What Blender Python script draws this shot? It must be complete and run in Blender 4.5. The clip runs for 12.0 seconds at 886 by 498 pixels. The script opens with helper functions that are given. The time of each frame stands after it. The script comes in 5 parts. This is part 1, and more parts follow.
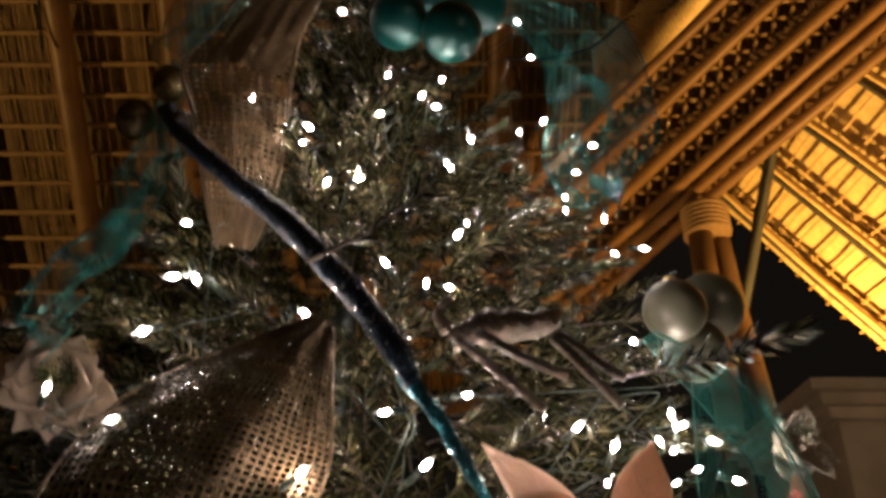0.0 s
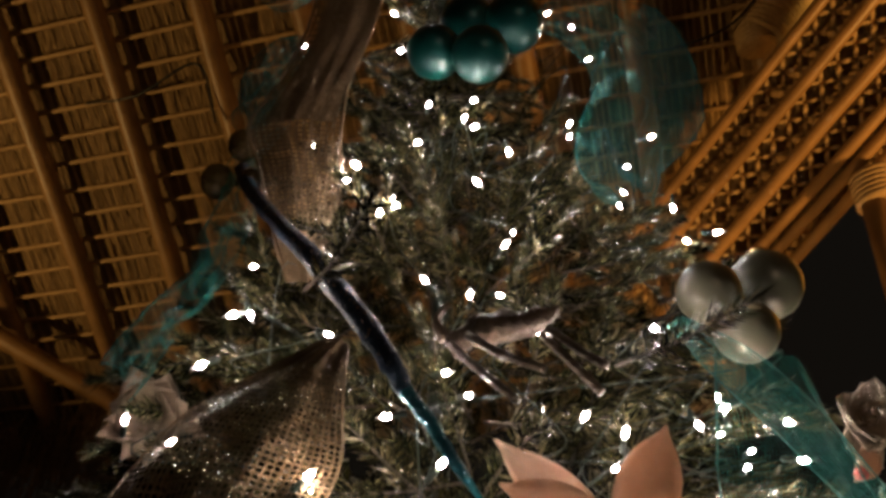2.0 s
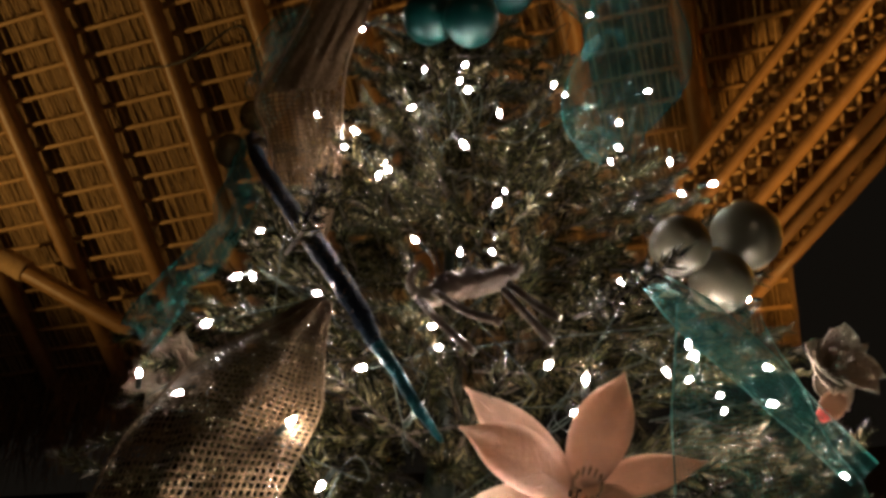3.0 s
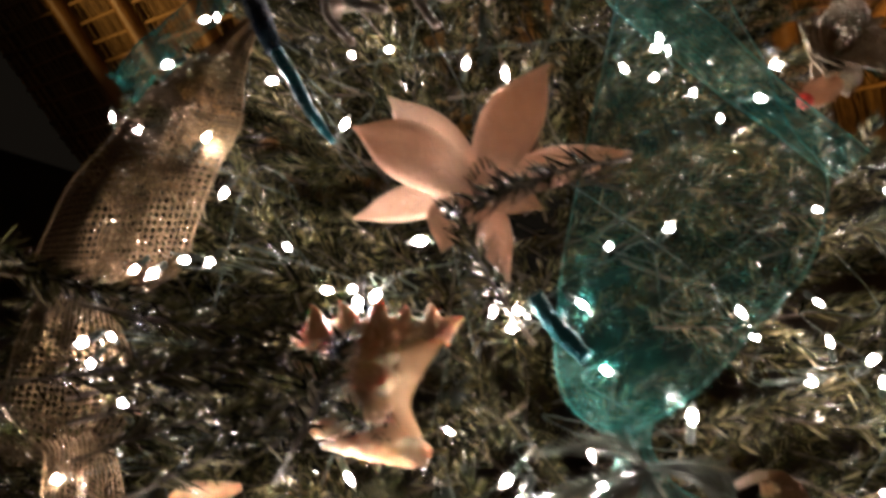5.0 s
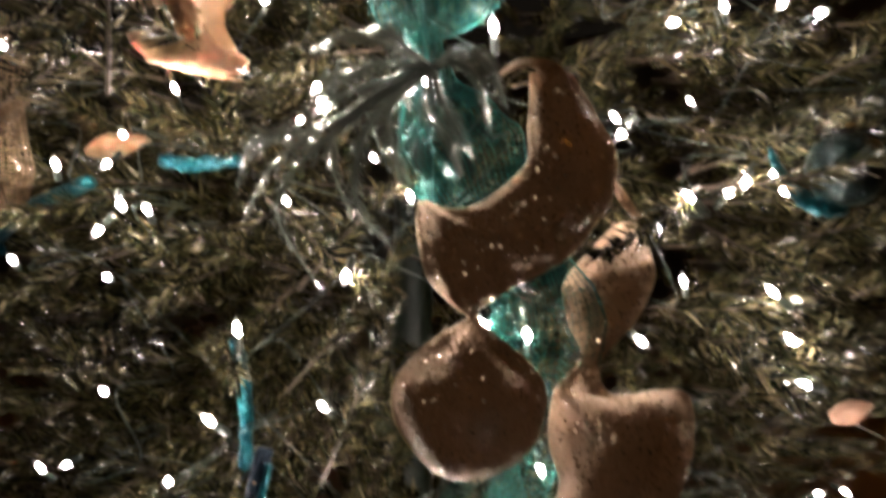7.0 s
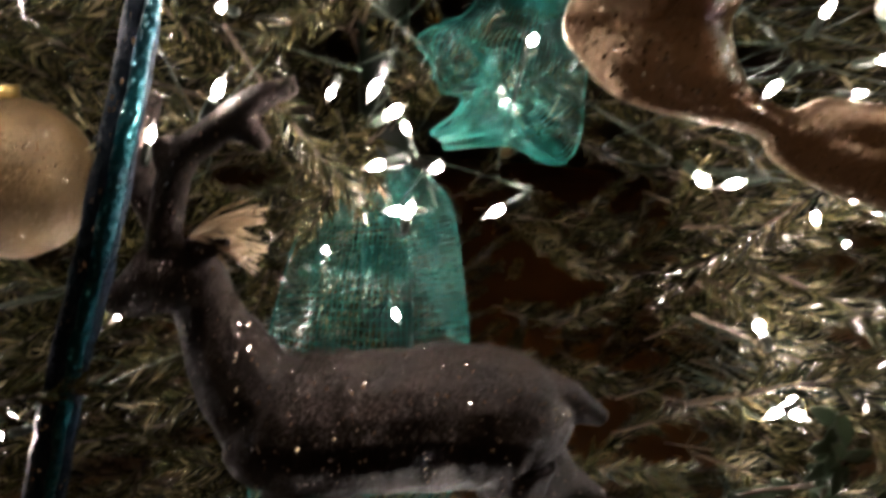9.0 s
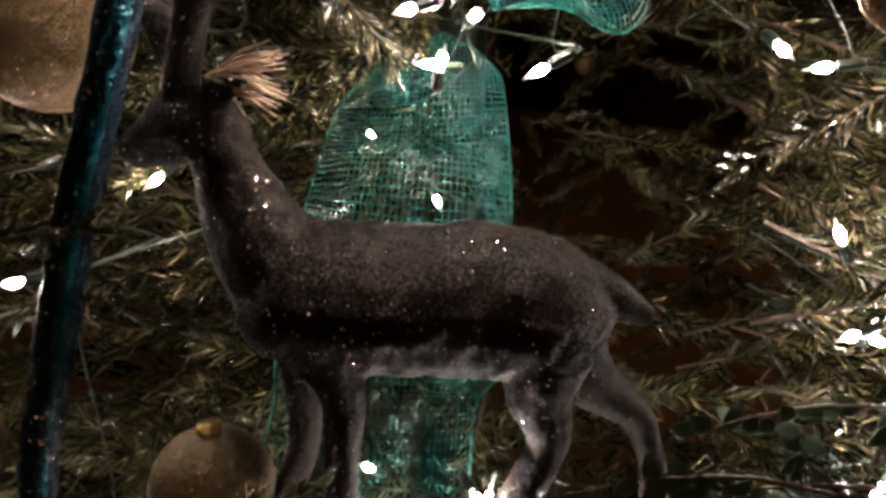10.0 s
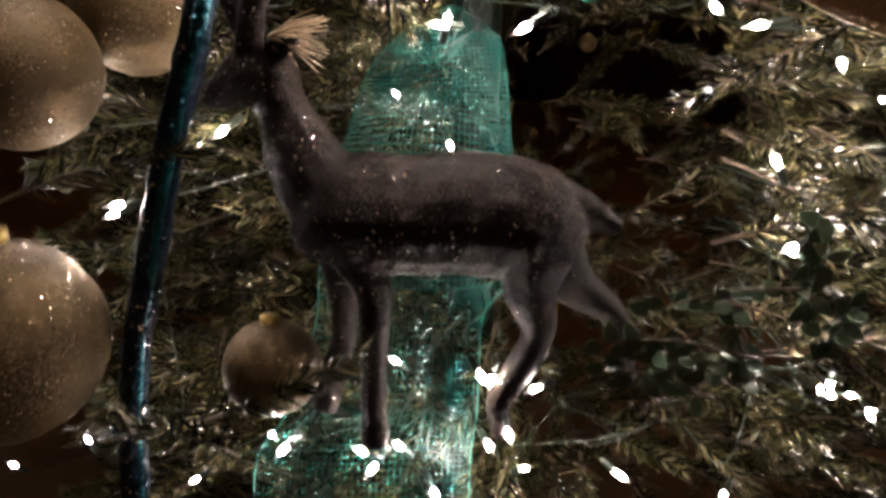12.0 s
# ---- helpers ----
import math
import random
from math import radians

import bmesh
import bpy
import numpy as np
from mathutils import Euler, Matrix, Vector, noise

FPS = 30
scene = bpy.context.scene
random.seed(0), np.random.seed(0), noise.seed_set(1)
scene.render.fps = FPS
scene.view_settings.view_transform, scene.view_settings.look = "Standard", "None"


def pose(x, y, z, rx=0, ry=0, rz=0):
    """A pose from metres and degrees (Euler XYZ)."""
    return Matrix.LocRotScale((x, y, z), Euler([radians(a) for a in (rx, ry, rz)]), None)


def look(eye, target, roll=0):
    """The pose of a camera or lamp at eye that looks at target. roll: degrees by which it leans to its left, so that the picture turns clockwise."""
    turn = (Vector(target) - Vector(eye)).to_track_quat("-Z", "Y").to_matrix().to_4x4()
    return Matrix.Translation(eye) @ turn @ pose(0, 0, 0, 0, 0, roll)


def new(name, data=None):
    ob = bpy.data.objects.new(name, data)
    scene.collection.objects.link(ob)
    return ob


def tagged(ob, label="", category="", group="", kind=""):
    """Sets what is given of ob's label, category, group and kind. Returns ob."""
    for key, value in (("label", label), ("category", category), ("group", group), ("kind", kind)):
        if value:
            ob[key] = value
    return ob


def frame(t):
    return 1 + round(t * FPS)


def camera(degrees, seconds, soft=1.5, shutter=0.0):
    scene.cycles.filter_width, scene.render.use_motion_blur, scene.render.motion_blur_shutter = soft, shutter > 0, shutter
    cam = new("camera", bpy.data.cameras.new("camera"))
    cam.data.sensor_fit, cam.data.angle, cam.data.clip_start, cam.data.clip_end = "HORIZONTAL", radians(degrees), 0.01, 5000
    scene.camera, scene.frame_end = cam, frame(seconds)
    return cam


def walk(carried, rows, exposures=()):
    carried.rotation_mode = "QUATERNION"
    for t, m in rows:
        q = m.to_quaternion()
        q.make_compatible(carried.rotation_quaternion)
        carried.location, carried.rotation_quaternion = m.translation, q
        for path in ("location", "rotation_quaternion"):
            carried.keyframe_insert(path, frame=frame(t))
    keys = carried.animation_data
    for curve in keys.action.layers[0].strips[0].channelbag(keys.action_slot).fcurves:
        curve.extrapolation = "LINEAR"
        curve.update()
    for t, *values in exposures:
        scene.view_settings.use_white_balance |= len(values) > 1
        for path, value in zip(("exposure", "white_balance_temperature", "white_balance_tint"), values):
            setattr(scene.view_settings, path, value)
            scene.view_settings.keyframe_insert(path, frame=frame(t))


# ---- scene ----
cam = camera(58.0, 12.0, soft=3.3, shutter=0.5)
PATH = [
    (0, (0.01, 0.017, 1.607), (0.007, 1.765, 2.577), -0.1),
    (0.5, (0.068, 0.02, 1.624), (-0.089, 1.709, 2.682), -0.4),
    (1, (0.105, 0.043, 1.621), (-0.142, 1.694, 2.722), -1.0),
    (1.5, (0.124, 0.024, 1.606), (-0.183, 1.671, 2.698), -1.3),
    (2, (0.18, -0.005, 1.579), (-0.288, 1.659, 2.584), 0.2),
    (2.5, (0.246, -0.023, 1.569), (-0.347, 1.637, 2.513), 1.6),
    (2.7, (0.26, -0.028, 1.567), (-0.352, 1.633, 2.499), 1.4),
    (4.3, (0.337, 0.035, 1.523), (-0.47, 1.765, 2.118), 1.2),
    (4.5, (0.365, 0.072, 1.512), (-0.544, 1.767, 2.06), 1.6),
    (5, (0.454, 0.143, 1.495), (-0.644, 1.753, 1.944), 2.0),
    (5.5, (0.555, 0.181, 1.45), (-0.637, 1.755, 1.767), 2.8),
    (6, (0.619, 0.212, 1.428), (-0.689, 1.712, 1.623), 3.2),
    (6.5, (0.634, 0.239, 1.405), (-0.757, 1.675, 1.469), 1.9),
    (7, (0.634, 0.228, 1.384), (-0.65, 1.757, 1.273), 0.7),
    (7.2, (0.639, 0.222, 1.369), (-0.587, 1.792, 1.183), 0.7),
    (8.8, (0.477, 0.352, 1.104), (-0.625, 1.964, 0.674), 0.2),
    (9, (0.469, 0.363, 1.086), (-0.684, 1.931, 0.626), 0.1),
    (9.5, (0.461, 0.4, 1.04), (-0.768, 1.891, 0.522), 0.6),
    (10, (0.479, 0.402, 1.032), (-0.829, 1.805, 0.466), 2.0),
    (10.5, (0.512, 0.396, 1.034), (-0.846, 1.74, 0.44), 1.8),
    (11, (0.53, 0.394, 1.037), (-0.856, 1.7, 0.428), 1.6),
    (11.5, (0.543, 0.377, 1.032), (-0.859, 1.668, 0.426), 1.6),
    (12, (0.575, 0.324, 1.015), (-0.791, 1.671, 0.449), 0.8),
]
walk(cam, [(t, look(eye, target, roll)) for t, eye, target, roll in PATH], [(0, 0.0), (4.5, 0.0), (5.0, 0.06), (7.0, 0.1), (8.8, 0.13), (10.5, 0.16), (11.5, 0.25), (12, 0.4)])

# ---------------------------------------------------------------- light
world = bpy.data.worlds.new("night")
world.use_nodes = True
world.node_tree.nodes["Background"].inputs[0].default_value = (0.010, 0.008, 0.006, 1)
world.node_tree.nodes["Background"].inputs[1].default_value = 0.5
scene.world = world
scene.view_settings.exposure = 0.0


def lamp(name, kind, energy, colour, m, size=0.1, spot=90):
    data = bpy.data.lights.new(name, kind)
    data.energy, data.color = energy, colour
    if kind == "AREA":
        data.size = size
    else:
        data.shadow_soft_size = size
    if kind == "SPOT":
        data.spot_size, data.spot_blend = radians(spot), 0.6
    ob = new(name, data)
    ob.matrix_world = m
    return ob


AMBER = (1.0, 0.50, 0.12)
lamp("uplight_bay", "SPOT", 900, (1.0, 0.60, 0.14), look((1.92, 4.35, 2.45), (2.38, 3.95, 4.0)), 0.06, 88)
lamp("uplight_hip", "SPOT", 185, AMBER, look((2.3, 2.0, 2.3), (1.5, 3.6, 4.4)), 0.06, 90)
lamp("uplight_roof", "SPOT", 260, (1.0, 0.60, 0.20), look((-5.6, 1.2, 2.2), (-2.65, 2.35, 5.35)), 0.08, 91)
# added warm fill from behind the viewer, standing for unseen room light
lamp("unseen_room_fill", "POINT", 20, (1.0, 0.74, 0.50), pose(1.9, -2.2, 2.35), 0.12)
lamp("uplight_back", "SPOT", 30, (1.0, 0.55, 0.18), look((0.3, 3.2, 2.2), (0.4, 3.2, 4.6)), 0.08, 120)


# ---------------------------------------------------------------- materials
def shader(name):
    m = bpy.data.materials.new(name)
    m.use_nodes = True
    nt = m.node_tree
    return m, nt, nt.nodes["Principled BSDF"]


def ramp(nt, fac, stops):
    r = nt.nodes.new("ShaderNodeValToRGB")
    while len(r.color_ramp.elements) < len(stops):
        r.color_ramp.elements.new(0.5)
    for e, (p, c) in zip(r.color_ramp.elements, stops):
        e.position, e.color = p, (*c, 1)
    nt.links.new(fac, r.inputs[0])
    return r.outputs[0]


def coords(nt, stretch=(1, 1, 1)):
    tc = nt.nodes.new("ShaderNodeTexCoord")
    mp = nt.nodes.new("ShaderNodeMapping")
    mp.inputs["Scale"].default_value = stretch
    nt.links.new(tc.outputs["Object"], mp.inputs[0])
    return mp.outputs[0]


def noise_tex(nt, vec, scale, detail=4):
    n = nt.nodes.new("ShaderNodeTexNoise")
    n.inputs["Scale"].default_value, n.inputs["Detail"].default_value = scale, detail
    nt.links.new(vec, n.inputs["Vector"])
    return n.outputs["Fac"]


def bump(nt, b, height, strength, dist=0.002):
    bp = nt.nodes.new("ShaderNodeBump")
    bp.inputs["Strength"].default_value, bp.inputs["Distance"].default_value = strength, dist
    nt.links.new(height, bp.inputs["Height"])
    nt.links.new(bp.outputs[0], b.inputs["Normal"])


def grainy(name, dark, light, scale=20, stretch=(1, 1, 1), rough=0.6, strength=0.4, metal=0.0, dist=0.002):
    m, nt, b = shader(name)
    v = coords(nt, stretch)
    fine, broad = noise_tex(nt, v, scale), noise_tex(nt, v, scale * 0.13)
    mix = nt.nodes.new("ShaderNodeMath")
    mix.operation = "MULTIPLY_ADD"
    mix.inputs[1].default_value = 0.6
    nt.links.new(fine, mix.inputs[0])
    sc = nt.nodes.new("ShaderNodeMath")
    sc.operation = "MULTIPLY"
    sc.inputs[1].default_value = 0.45
    nt.links.new(broad, sc.inputs[0])
    nt.links.new(sc.outputs[0], mix.inputs[2])
    nt.links.new(ramp(nt, mix.outputs[0], [(0.3, dark), (0.72, light)]), b.inputs["Base Color"])
    b.inputs["Roughness"].default_value, b.inputs["Metallic"].default_value = rough, metal
    bump(nt, b, fine, strength, dist)
    return m


def glitter(name, dark, light, flake=900, spread=0.9, metal=0.7, rough=0.3, few=0.0):
    """Small flakes, each tilted its own way. few: the share of them that shine, the rest being dull cloth or resin."""
    m, nt, b = shader(name)
    v = coords(nt)
    vor = nt.nodes.new("ShaderNodeTexVoronoi")
    vor.inputs["Scale"].default_value = flake
    nt.links.new(v, vor.inputs["Vector"])
    sub = nt.nodes.new("ShaderNodeVectorMath")
    sub.operation = "SUBTRACT"
    sub.inputs[1].default_value = (0.5, 0.5, 0.5)
    nt.links.new(vor.outputs["Color"], sub.inputs[0])
    geo = nt.nodes.new("ShaderNodeNewGeometry")
    mad = nt.nodes.new("ShaderNodeVectorMath")
    mad.operation = "MULTIPLY_ADD"
    mad.inputs[1].default_value = (spread, spread, spread)
    nt.links.new(sub.outputs[0], mad.inputs[0])
    nt.links.new(geo.outputs["Normal"], mad.inputs[2])
    nor = nt.nodes.new("ShaderNodeVectorMath")
    nor.operation = "NORMALIZE"
    nt.links.new(mad.outputs[0], nor.inputs[0])
    nt.links.new(nor.outputs[0], b.inputs["Normal"])
    col = ramp(nt, noise_tex(nt, v, 40), [(0.3, dark), (0.7, light)])
    b.inputs["Metallic"].default_value, b.inputs["Roughness"].default_value = metal, rough
    if few:
        wn = nt.nodes.new("ShaderNodeTexWhiteNoise")
        nt.links.new(vor.outputs["Color"], wn.inputs["Vector"])
        cut = nt.nodes.new("ShaderNodeMath")
        cut.operation = "GREATER_THAN"
        cut.inputs[1].default_value = 1 - few
        nt.links.new(wn.outputs["Value"], cut.inputs[0])
        mix = nt.nodes.new("ShaderNodeMix")
        mix.data_type = "RGBA"
        nt.links.new(cut.outputs[0], mix.inputs["Factor"])
        nt.links.new(col, mix.inputs[6])
        mix.inputs[7].default_value = (0.85, 0.78, 0.68, 1)
        col = mix.outputs[2]
        for key, lo, hi in (("Metallic", metal, 1.0), ("Roughness", 0.62, 0.22)):
            mr = nt.nodes.new("ShaderNodeMapRange")
            mr.inputs[3].default_value, mr.inputs[4].default_value = lo, hi
            nt.links.new(cut.outputs[0], mr.inputs[0])
            nt.links.new(mr.outputs[0], b.inputs[key])
    nt.links.new(col, b.inputs["Base Color"])
    return m


def thread(name, colour, metal=0.0, rough=0.35, through_light=0.0):
    m, nt, b = shader(name)
    v = coords(nt)
    lo = tuple(c * 0.7 for c in colour)
    nt.links.new(ramp(nt, noise_tex(nt, v, 60), [(0.3, lo), (0.7, colour)]), b.inputs["Base Color"])
    b.inputs["Metallic"].default_value, b.inputs["Roughness"].default_value = metal, rough
    if through_light:
        tr = nt.nodes.new("ShaderNodeBsdfTranslucent")
        tr.inputs[0].default_value = (*colour, 1)
        mx = nt.nodes.new("ShaderNodeMixShader")
        mx.inputs[0].default_value = through_light
        nt.links.new(b.outputs[0], mx.inputs[1])
        nt.links.new(tr.outputs[0], mx.inputs[2])
        nt.links.new(mx.outputs[0], nt.nodes["Material Output"].inputs[0])
    return m


def needle_material():
    m, nt, b = shader("needles")
    geo = nt.nodes.new("ShaderNodeNewGeometry")
    col = ramp(nt, geo.outputs["Random Per Island"], [(0.0, (0.010, 0.015, 0.004)), (0.5, (0.033, 0.031, 0.012)), (0.86, (0.070, 0.060, 0.025)), (1.0, (0.24, 0.195, 0.110))])
    nt.links.new(col, b.inputs["Base Color"])
    b.inputs["Roughness"].default_value = 0.24
    b.inputs["Specular IOR Level"].default_value = 0.75
    return m


def filament(name, colour, strength):
    """A small lamp: the filament end is bright, the clear tip dim."""
    m, nt, b = shader(name)
    tc = nt.nodes.new("ShaderNodeTexCoord")
    sep = nt.nodes.new("ShaderNodeSeparateXYZ")
    nt.links.new(tc.outputs["Object"], sep.inputs[0])
    mr = nt.nodes.new("ShaderNodeMapRange")
    mr.interpolation_type = "SMOOTHSTEP"
    mr.inputs[1].default_value, mr.inputs[2].default_value = 0.0008, 0.0070
    mr.inputs[3].default_value, mr.inputs[4].default_value = strength, 0.5
    nt.links.new(sep.outputs[2], mr.inputs[0])
    nt.links.new(mr.outputs[0], b.inputs["Emission Strength"])
    b.inputs["Emission Color"].default_value = (*colour, 1)
    b.inputs["Base Color"].default_value = (0.8, 0.75, 0.65, 1)
    b.inputs["Roughness"].default_value = 0.1
    return m


NEEDLE = needle_material()
BARK = grainy("twig bark", (0.03, 0.02, 0.012), (0.07, 0.045, 0.025), 200)
BULB = filament("bulb glass", (1.0, 0.85, 0.78), 720)
SOCKET = grainy("socket plastic", (0.005, 0.010, 0.006), (0.010, 0.018, 0.010), 80, rough=0.4)
GOLD_NET = glitter("gold mesh thread", (0.096, 0.057, 0.025), (0.132, 0.082, 0.038), 900, 0.6, 0.35, 0.4, 0.05)
TEAL_NET = thread("teal mesh thread", (0.012, 0.115, 0.095), 0.1, 0.3, 0.16)
BRONZE = glitter("bronze glitter cloth", (0.35, 0.228, 0.138), (0.46, 0.305, 0.19), 700, 0.9, 0.05, 0.3, 0.08)
BRONZE_BALL = glitter("bronze glitter ball", (0.050, 0.029, 0.009), (0.086, 0.053, 0.018), 900, 0.5, 0.6, 0.3, 0.02)
DEER = glitter("smoky glitter resin", (0.006, 0.004, 0.003), (0.017, 0.011, 0.008), 900, 0.6, 0.0, 0.4, 0.014)
deer_bsdf = DEER.node_tree.nodes["Principled BSDF"]
for key, value in (("Transmission Weight", 0.12), ("IOR", 1.4), ("Specular IOR Level", 0.08), ("Sheen Weight", 0.07), ("Sheen Roughness", 0.2)):
    deer_bsdf.inputs[key].default_value = value
deer_bsdf.inputs["Sheen Tint"].default_value = (0.72, 0.76, 0.82, 1)
BLUE_STEM = glitter("blue glitter stem", (0.0015, 0.003, 0.010), (0.003, 0.012, 0.021), 600, 0.8, 0.1, 0.5, 0.03)
BLUE_STEM.node_tree.nodes["Principled BSDF"].inputs["Specular IOR Level"].default_value = 0.15
KNOB = glitter("dark gold glaze", (0.03, 0.02, 0.008), (0.10, 0.065, 0.02), 300, 0.3, 0.7, 0.25)
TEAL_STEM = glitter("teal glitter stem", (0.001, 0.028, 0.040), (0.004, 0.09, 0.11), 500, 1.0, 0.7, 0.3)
SILVER = thread("clear glitter frond", (0.155, 0.175, 0.142), 0.10, 0.2, 0.08)
SILVER.node_tree.nodes["Principled BSDF"].inputs["Transmission Weight"].default_value = 0.2
CHAMPAGNE = glitter("champagne glitter", (0.36, 0.25, 0.15), (0.6, 0.46, 0.32), 700, 1.0, 0.5, 0.35)
STRAW = glitter("glittered straw", (0.05, 0.034, 0.022), (0.125, 0.088, 0.058), 700, 0.8, 0.3, 0.4)
FROST = glitter("frosted petal glitter", (0.42, 0.35, 0.27), (0.62, 0.53, 0.41), 800, 0.9, 0.1, 0.3, 0.08)
CRYSTAL = thread("frosted crystal petal", (0.78, 0.74, 0.66), 0.0, 0.25, 0.45)
LACE = thread("champagne lace", (0.30, 0.22, 0.15), 0.2, 0.25, 0.35)
TEAL_BALL = grainy("teal satin ball", (0.0, 0.020, 0.018), (0.002, 0.042, 0.036), 30, rough=0.32, strength=0.05, metal=0.45)
PEARL = grainy("pearl grey ball", (0.060, 0.057, 0.036), (0.098, 0.092, 0.060), 25, rough=0.28, strength=0.04, metal=0.25)
PEACOCK = glitter("peacock glaze", (0.003, 0.006, 0.006), (0.006, 0.02, 0.018), 500, 0.5, 0.6, 0.3)
CAP = grainy("gold cap", (0.5, 0.34, 0.1), (0.7, 0.5, 0.2), 80, rough=0.3, metal=1.0)
VEIN = grainy("petal vein", (0.50, 0.32, 0.24), (0.60, 0.42, 0.33), 90, rough=0.8)
VELVET = thread("peach velvet", (0.62, 0.41, 0.29), 0.0, 0.7, 0.42)
vt = VELVET.node_tree
bump(vt, vt.nodes["Principled BSDF"], noise_tex(vt, coords(vt, (1, 1, 1)), 220), 0.7, 0.002)
SHELL = grainy("orange shell", (0.26, 0.105, 0.042), (0.80, 0.50, 0.29), 55, rough=0.4, strength=1.0, dist=0.006)
SHELL.node_tree.nodes["Principled BSDF"].inputs["Subsurface Weight"].default_value = 0.35
SHELL.node_tree.nodes["Principled BSDF"].inputs["Subsurface Scale"].default_value = 0.012
LIP = thread("pale shell lip", (0.90, 0.62, 0.36), 0.0, 0.4, 0.4)
RAFFIA = grainy("raffia straw", (0.20, 0.13, 0.07), (0.36, 0.26, 0.16), 120, rough=0.6)
POLE = grainy("varnished pole wood", (0.15, 0.080, 0.028), (0.33, 0.185, 0.072), 9, (1, 1, 1), 0.45, 0.4)
# darker copy of POLE: the column's dim lighting is put into its colour
DIM_POLE = grainy("dimmed brown pole", (0.09, 0.047, 0.017), (0.19, 0.103, 0.038), 9, rough=0.6)
CANE = grainy("cane lath", (0.28, 0.16, 0.06), (0.48, 0.31, 0.14), 25, rough=0.6)
THATCH = grainy("dry palm thatch", (0.07, 0.042, 0.018), (0.30, 0.19, 0.085), 26, (3, 0.6, 0.6), 0.85, 1.0, dist=0.02)
REED = grainy("pale reed", (0.26, 0.16, 0.065), (0.46, 0.31, 0.14), 40, (1, 1, 0.3), 0.7, 0.5)
ROPE = grainy("coiled rope", (0.26, 0.16, 0.07), (0.50, 0.34, 0.17), 60, rough=0.8)
# for the walls, and for the modelled shadow strips beside the side-roof laths
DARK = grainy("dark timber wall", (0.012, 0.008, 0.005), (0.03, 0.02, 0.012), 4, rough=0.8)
PLASTER = grainy("cream plaster", (0.36, 0.25, 0.13), (0.48, 0.35, 0.19), 12, rough=0.7, strength=0.1)
STONE = grainy("floor tile", (0.12, 0.08, 0.05), (0.22, 0.15, 0.10), 3, rough=0.4)
CABLE = grainy("black cable", (0.008, 0.008, 0.008), (0.02, 0.02, 0.02), 50, rough=0.5)
RED = grainy("red berry", (0.35, 0.02, 0.015), (0.6, 0.05, 0.03), 60, rough=0.3)
LEAF = grainy("dark boxwood leaf", (0.018, 0.035, 0.016), (0.05, 0.08, 0.04), 90, rough=0.4)


# ---------------------------------------------------------------- mesh helpers
def mesh_of(name, verts, faces, mat, smooth=True):
    me = bpy.data.meshes.new(name)
    me.from_pydata([tuple(v) for v in verts], [], [tuple(f) for f in faces])
    me.materials.append(mat)
    if smooth:
        me.shade_smooth()
    me.update()
    return me


def joined(pieces):
    verts, faces, n = [], [], 0
    for v, f in pieces:
        verts.extend(v)
        faces.extend([tuple(i + n for i in q) for q in f])
        n += len(v)
    return verts, faces


def thing(name, loc, label, category, group="", kind=""):
    ob = new(name)
    ob.empty_display_size = 0.02
    ob.location = loc
    return tagged(ob, label, category, group, kind)


def origin_of(ob):
    p = Vector((0, 0, 0))
    while ob:
        p = p + Vector(ob.location)
        ob = ob.parent
    return p


def part(name, geo, mat, parent, label="", smooth=True, kind=""):
    """One mesh under a thing; geo holds places in the world."""
    o = origin_of(parent)
    me = mesh_of(name, [Vector(v) - o for v in geo[0]], geo[1], mat, smooth)
    ob = new(name, me)
    ob.parent = parent
    return tagged(ob, label, kind=kind)


def solo(name, geo, mat, label, category, group="", kind="", smooth=True):
    c = np.mean(np.array([tuple(v) for v in geo[0]]), axis=0)
    ob = new(name, mesh_of(name, [Vector(v) - Vector(c) for v in geo[0]], geo[1], mat, smooth))
    ob.location = c
    return tagged(ob, label, category, group, kind)


def curve_through(rows, n):
    """Catmull-Rom through rows of any width, n samples a span."""
    p = np.array(rows, float)
    p = np.vstack([2 * p[0] - p[1], p, 2 * p[-1] - p[-2]])
    out = []
    for i in range(1, len(p) - 2):
        for s in np.arange(n) / n:
            a, b, c, d = p[i - 1 : i + 3]
            out.append(0.5 * (2 * b + (c - a) * s + (2 * a - 5 * b + 4 * c - d) * s**2 + (3 * b - a - 3 * c + d) * s**3))
    out.append(p[-2])
    return np.array(out)


def tube(rows, sides=8, n=4, bumps=0.0, closed=True):
    """A tapered round stem through rows of x, y, z, radius."""
    c = curve_through(rows, n) if n > 1 else np.array(rows, float)
    verts, faces, up = [], [], Vector((0.13, 0.27, 0.95))
    for i, row in enumerate(c):
        a, b = c[max(i - 1, 0)][:3], c[min(i + 1, len(c) - 1)][:3]
        t = Vector(b - a).normalized()
        s = t.cross(up)
        s = s.normalized() if s.length > 1e-3 else Vector((1, 0, 0))
        w = s.cross(t)
        up = w
        for k in range(sides):
            g = 2 * math.pi * k / sides
            r = max(row[3], 1e-5) * (1 + (random.uniform(-bumps, bumps) if bumps else 0))
            verts.append(Vector(row[:3]) + (s * math.cos(g) + w * math.sin(g)) * r)
        if i:
            o = (i - 1) * sides
            faces += [(o + k, o + (k + 1) % sides, o + sides + (k + 1) % sides, o + sides + k) for k in range(sides)]
    if closed:
        faces += [tuple(range(sides))[::-1], tuple(range(len(verts) - sides, len(verts)))]
    return verts, faces


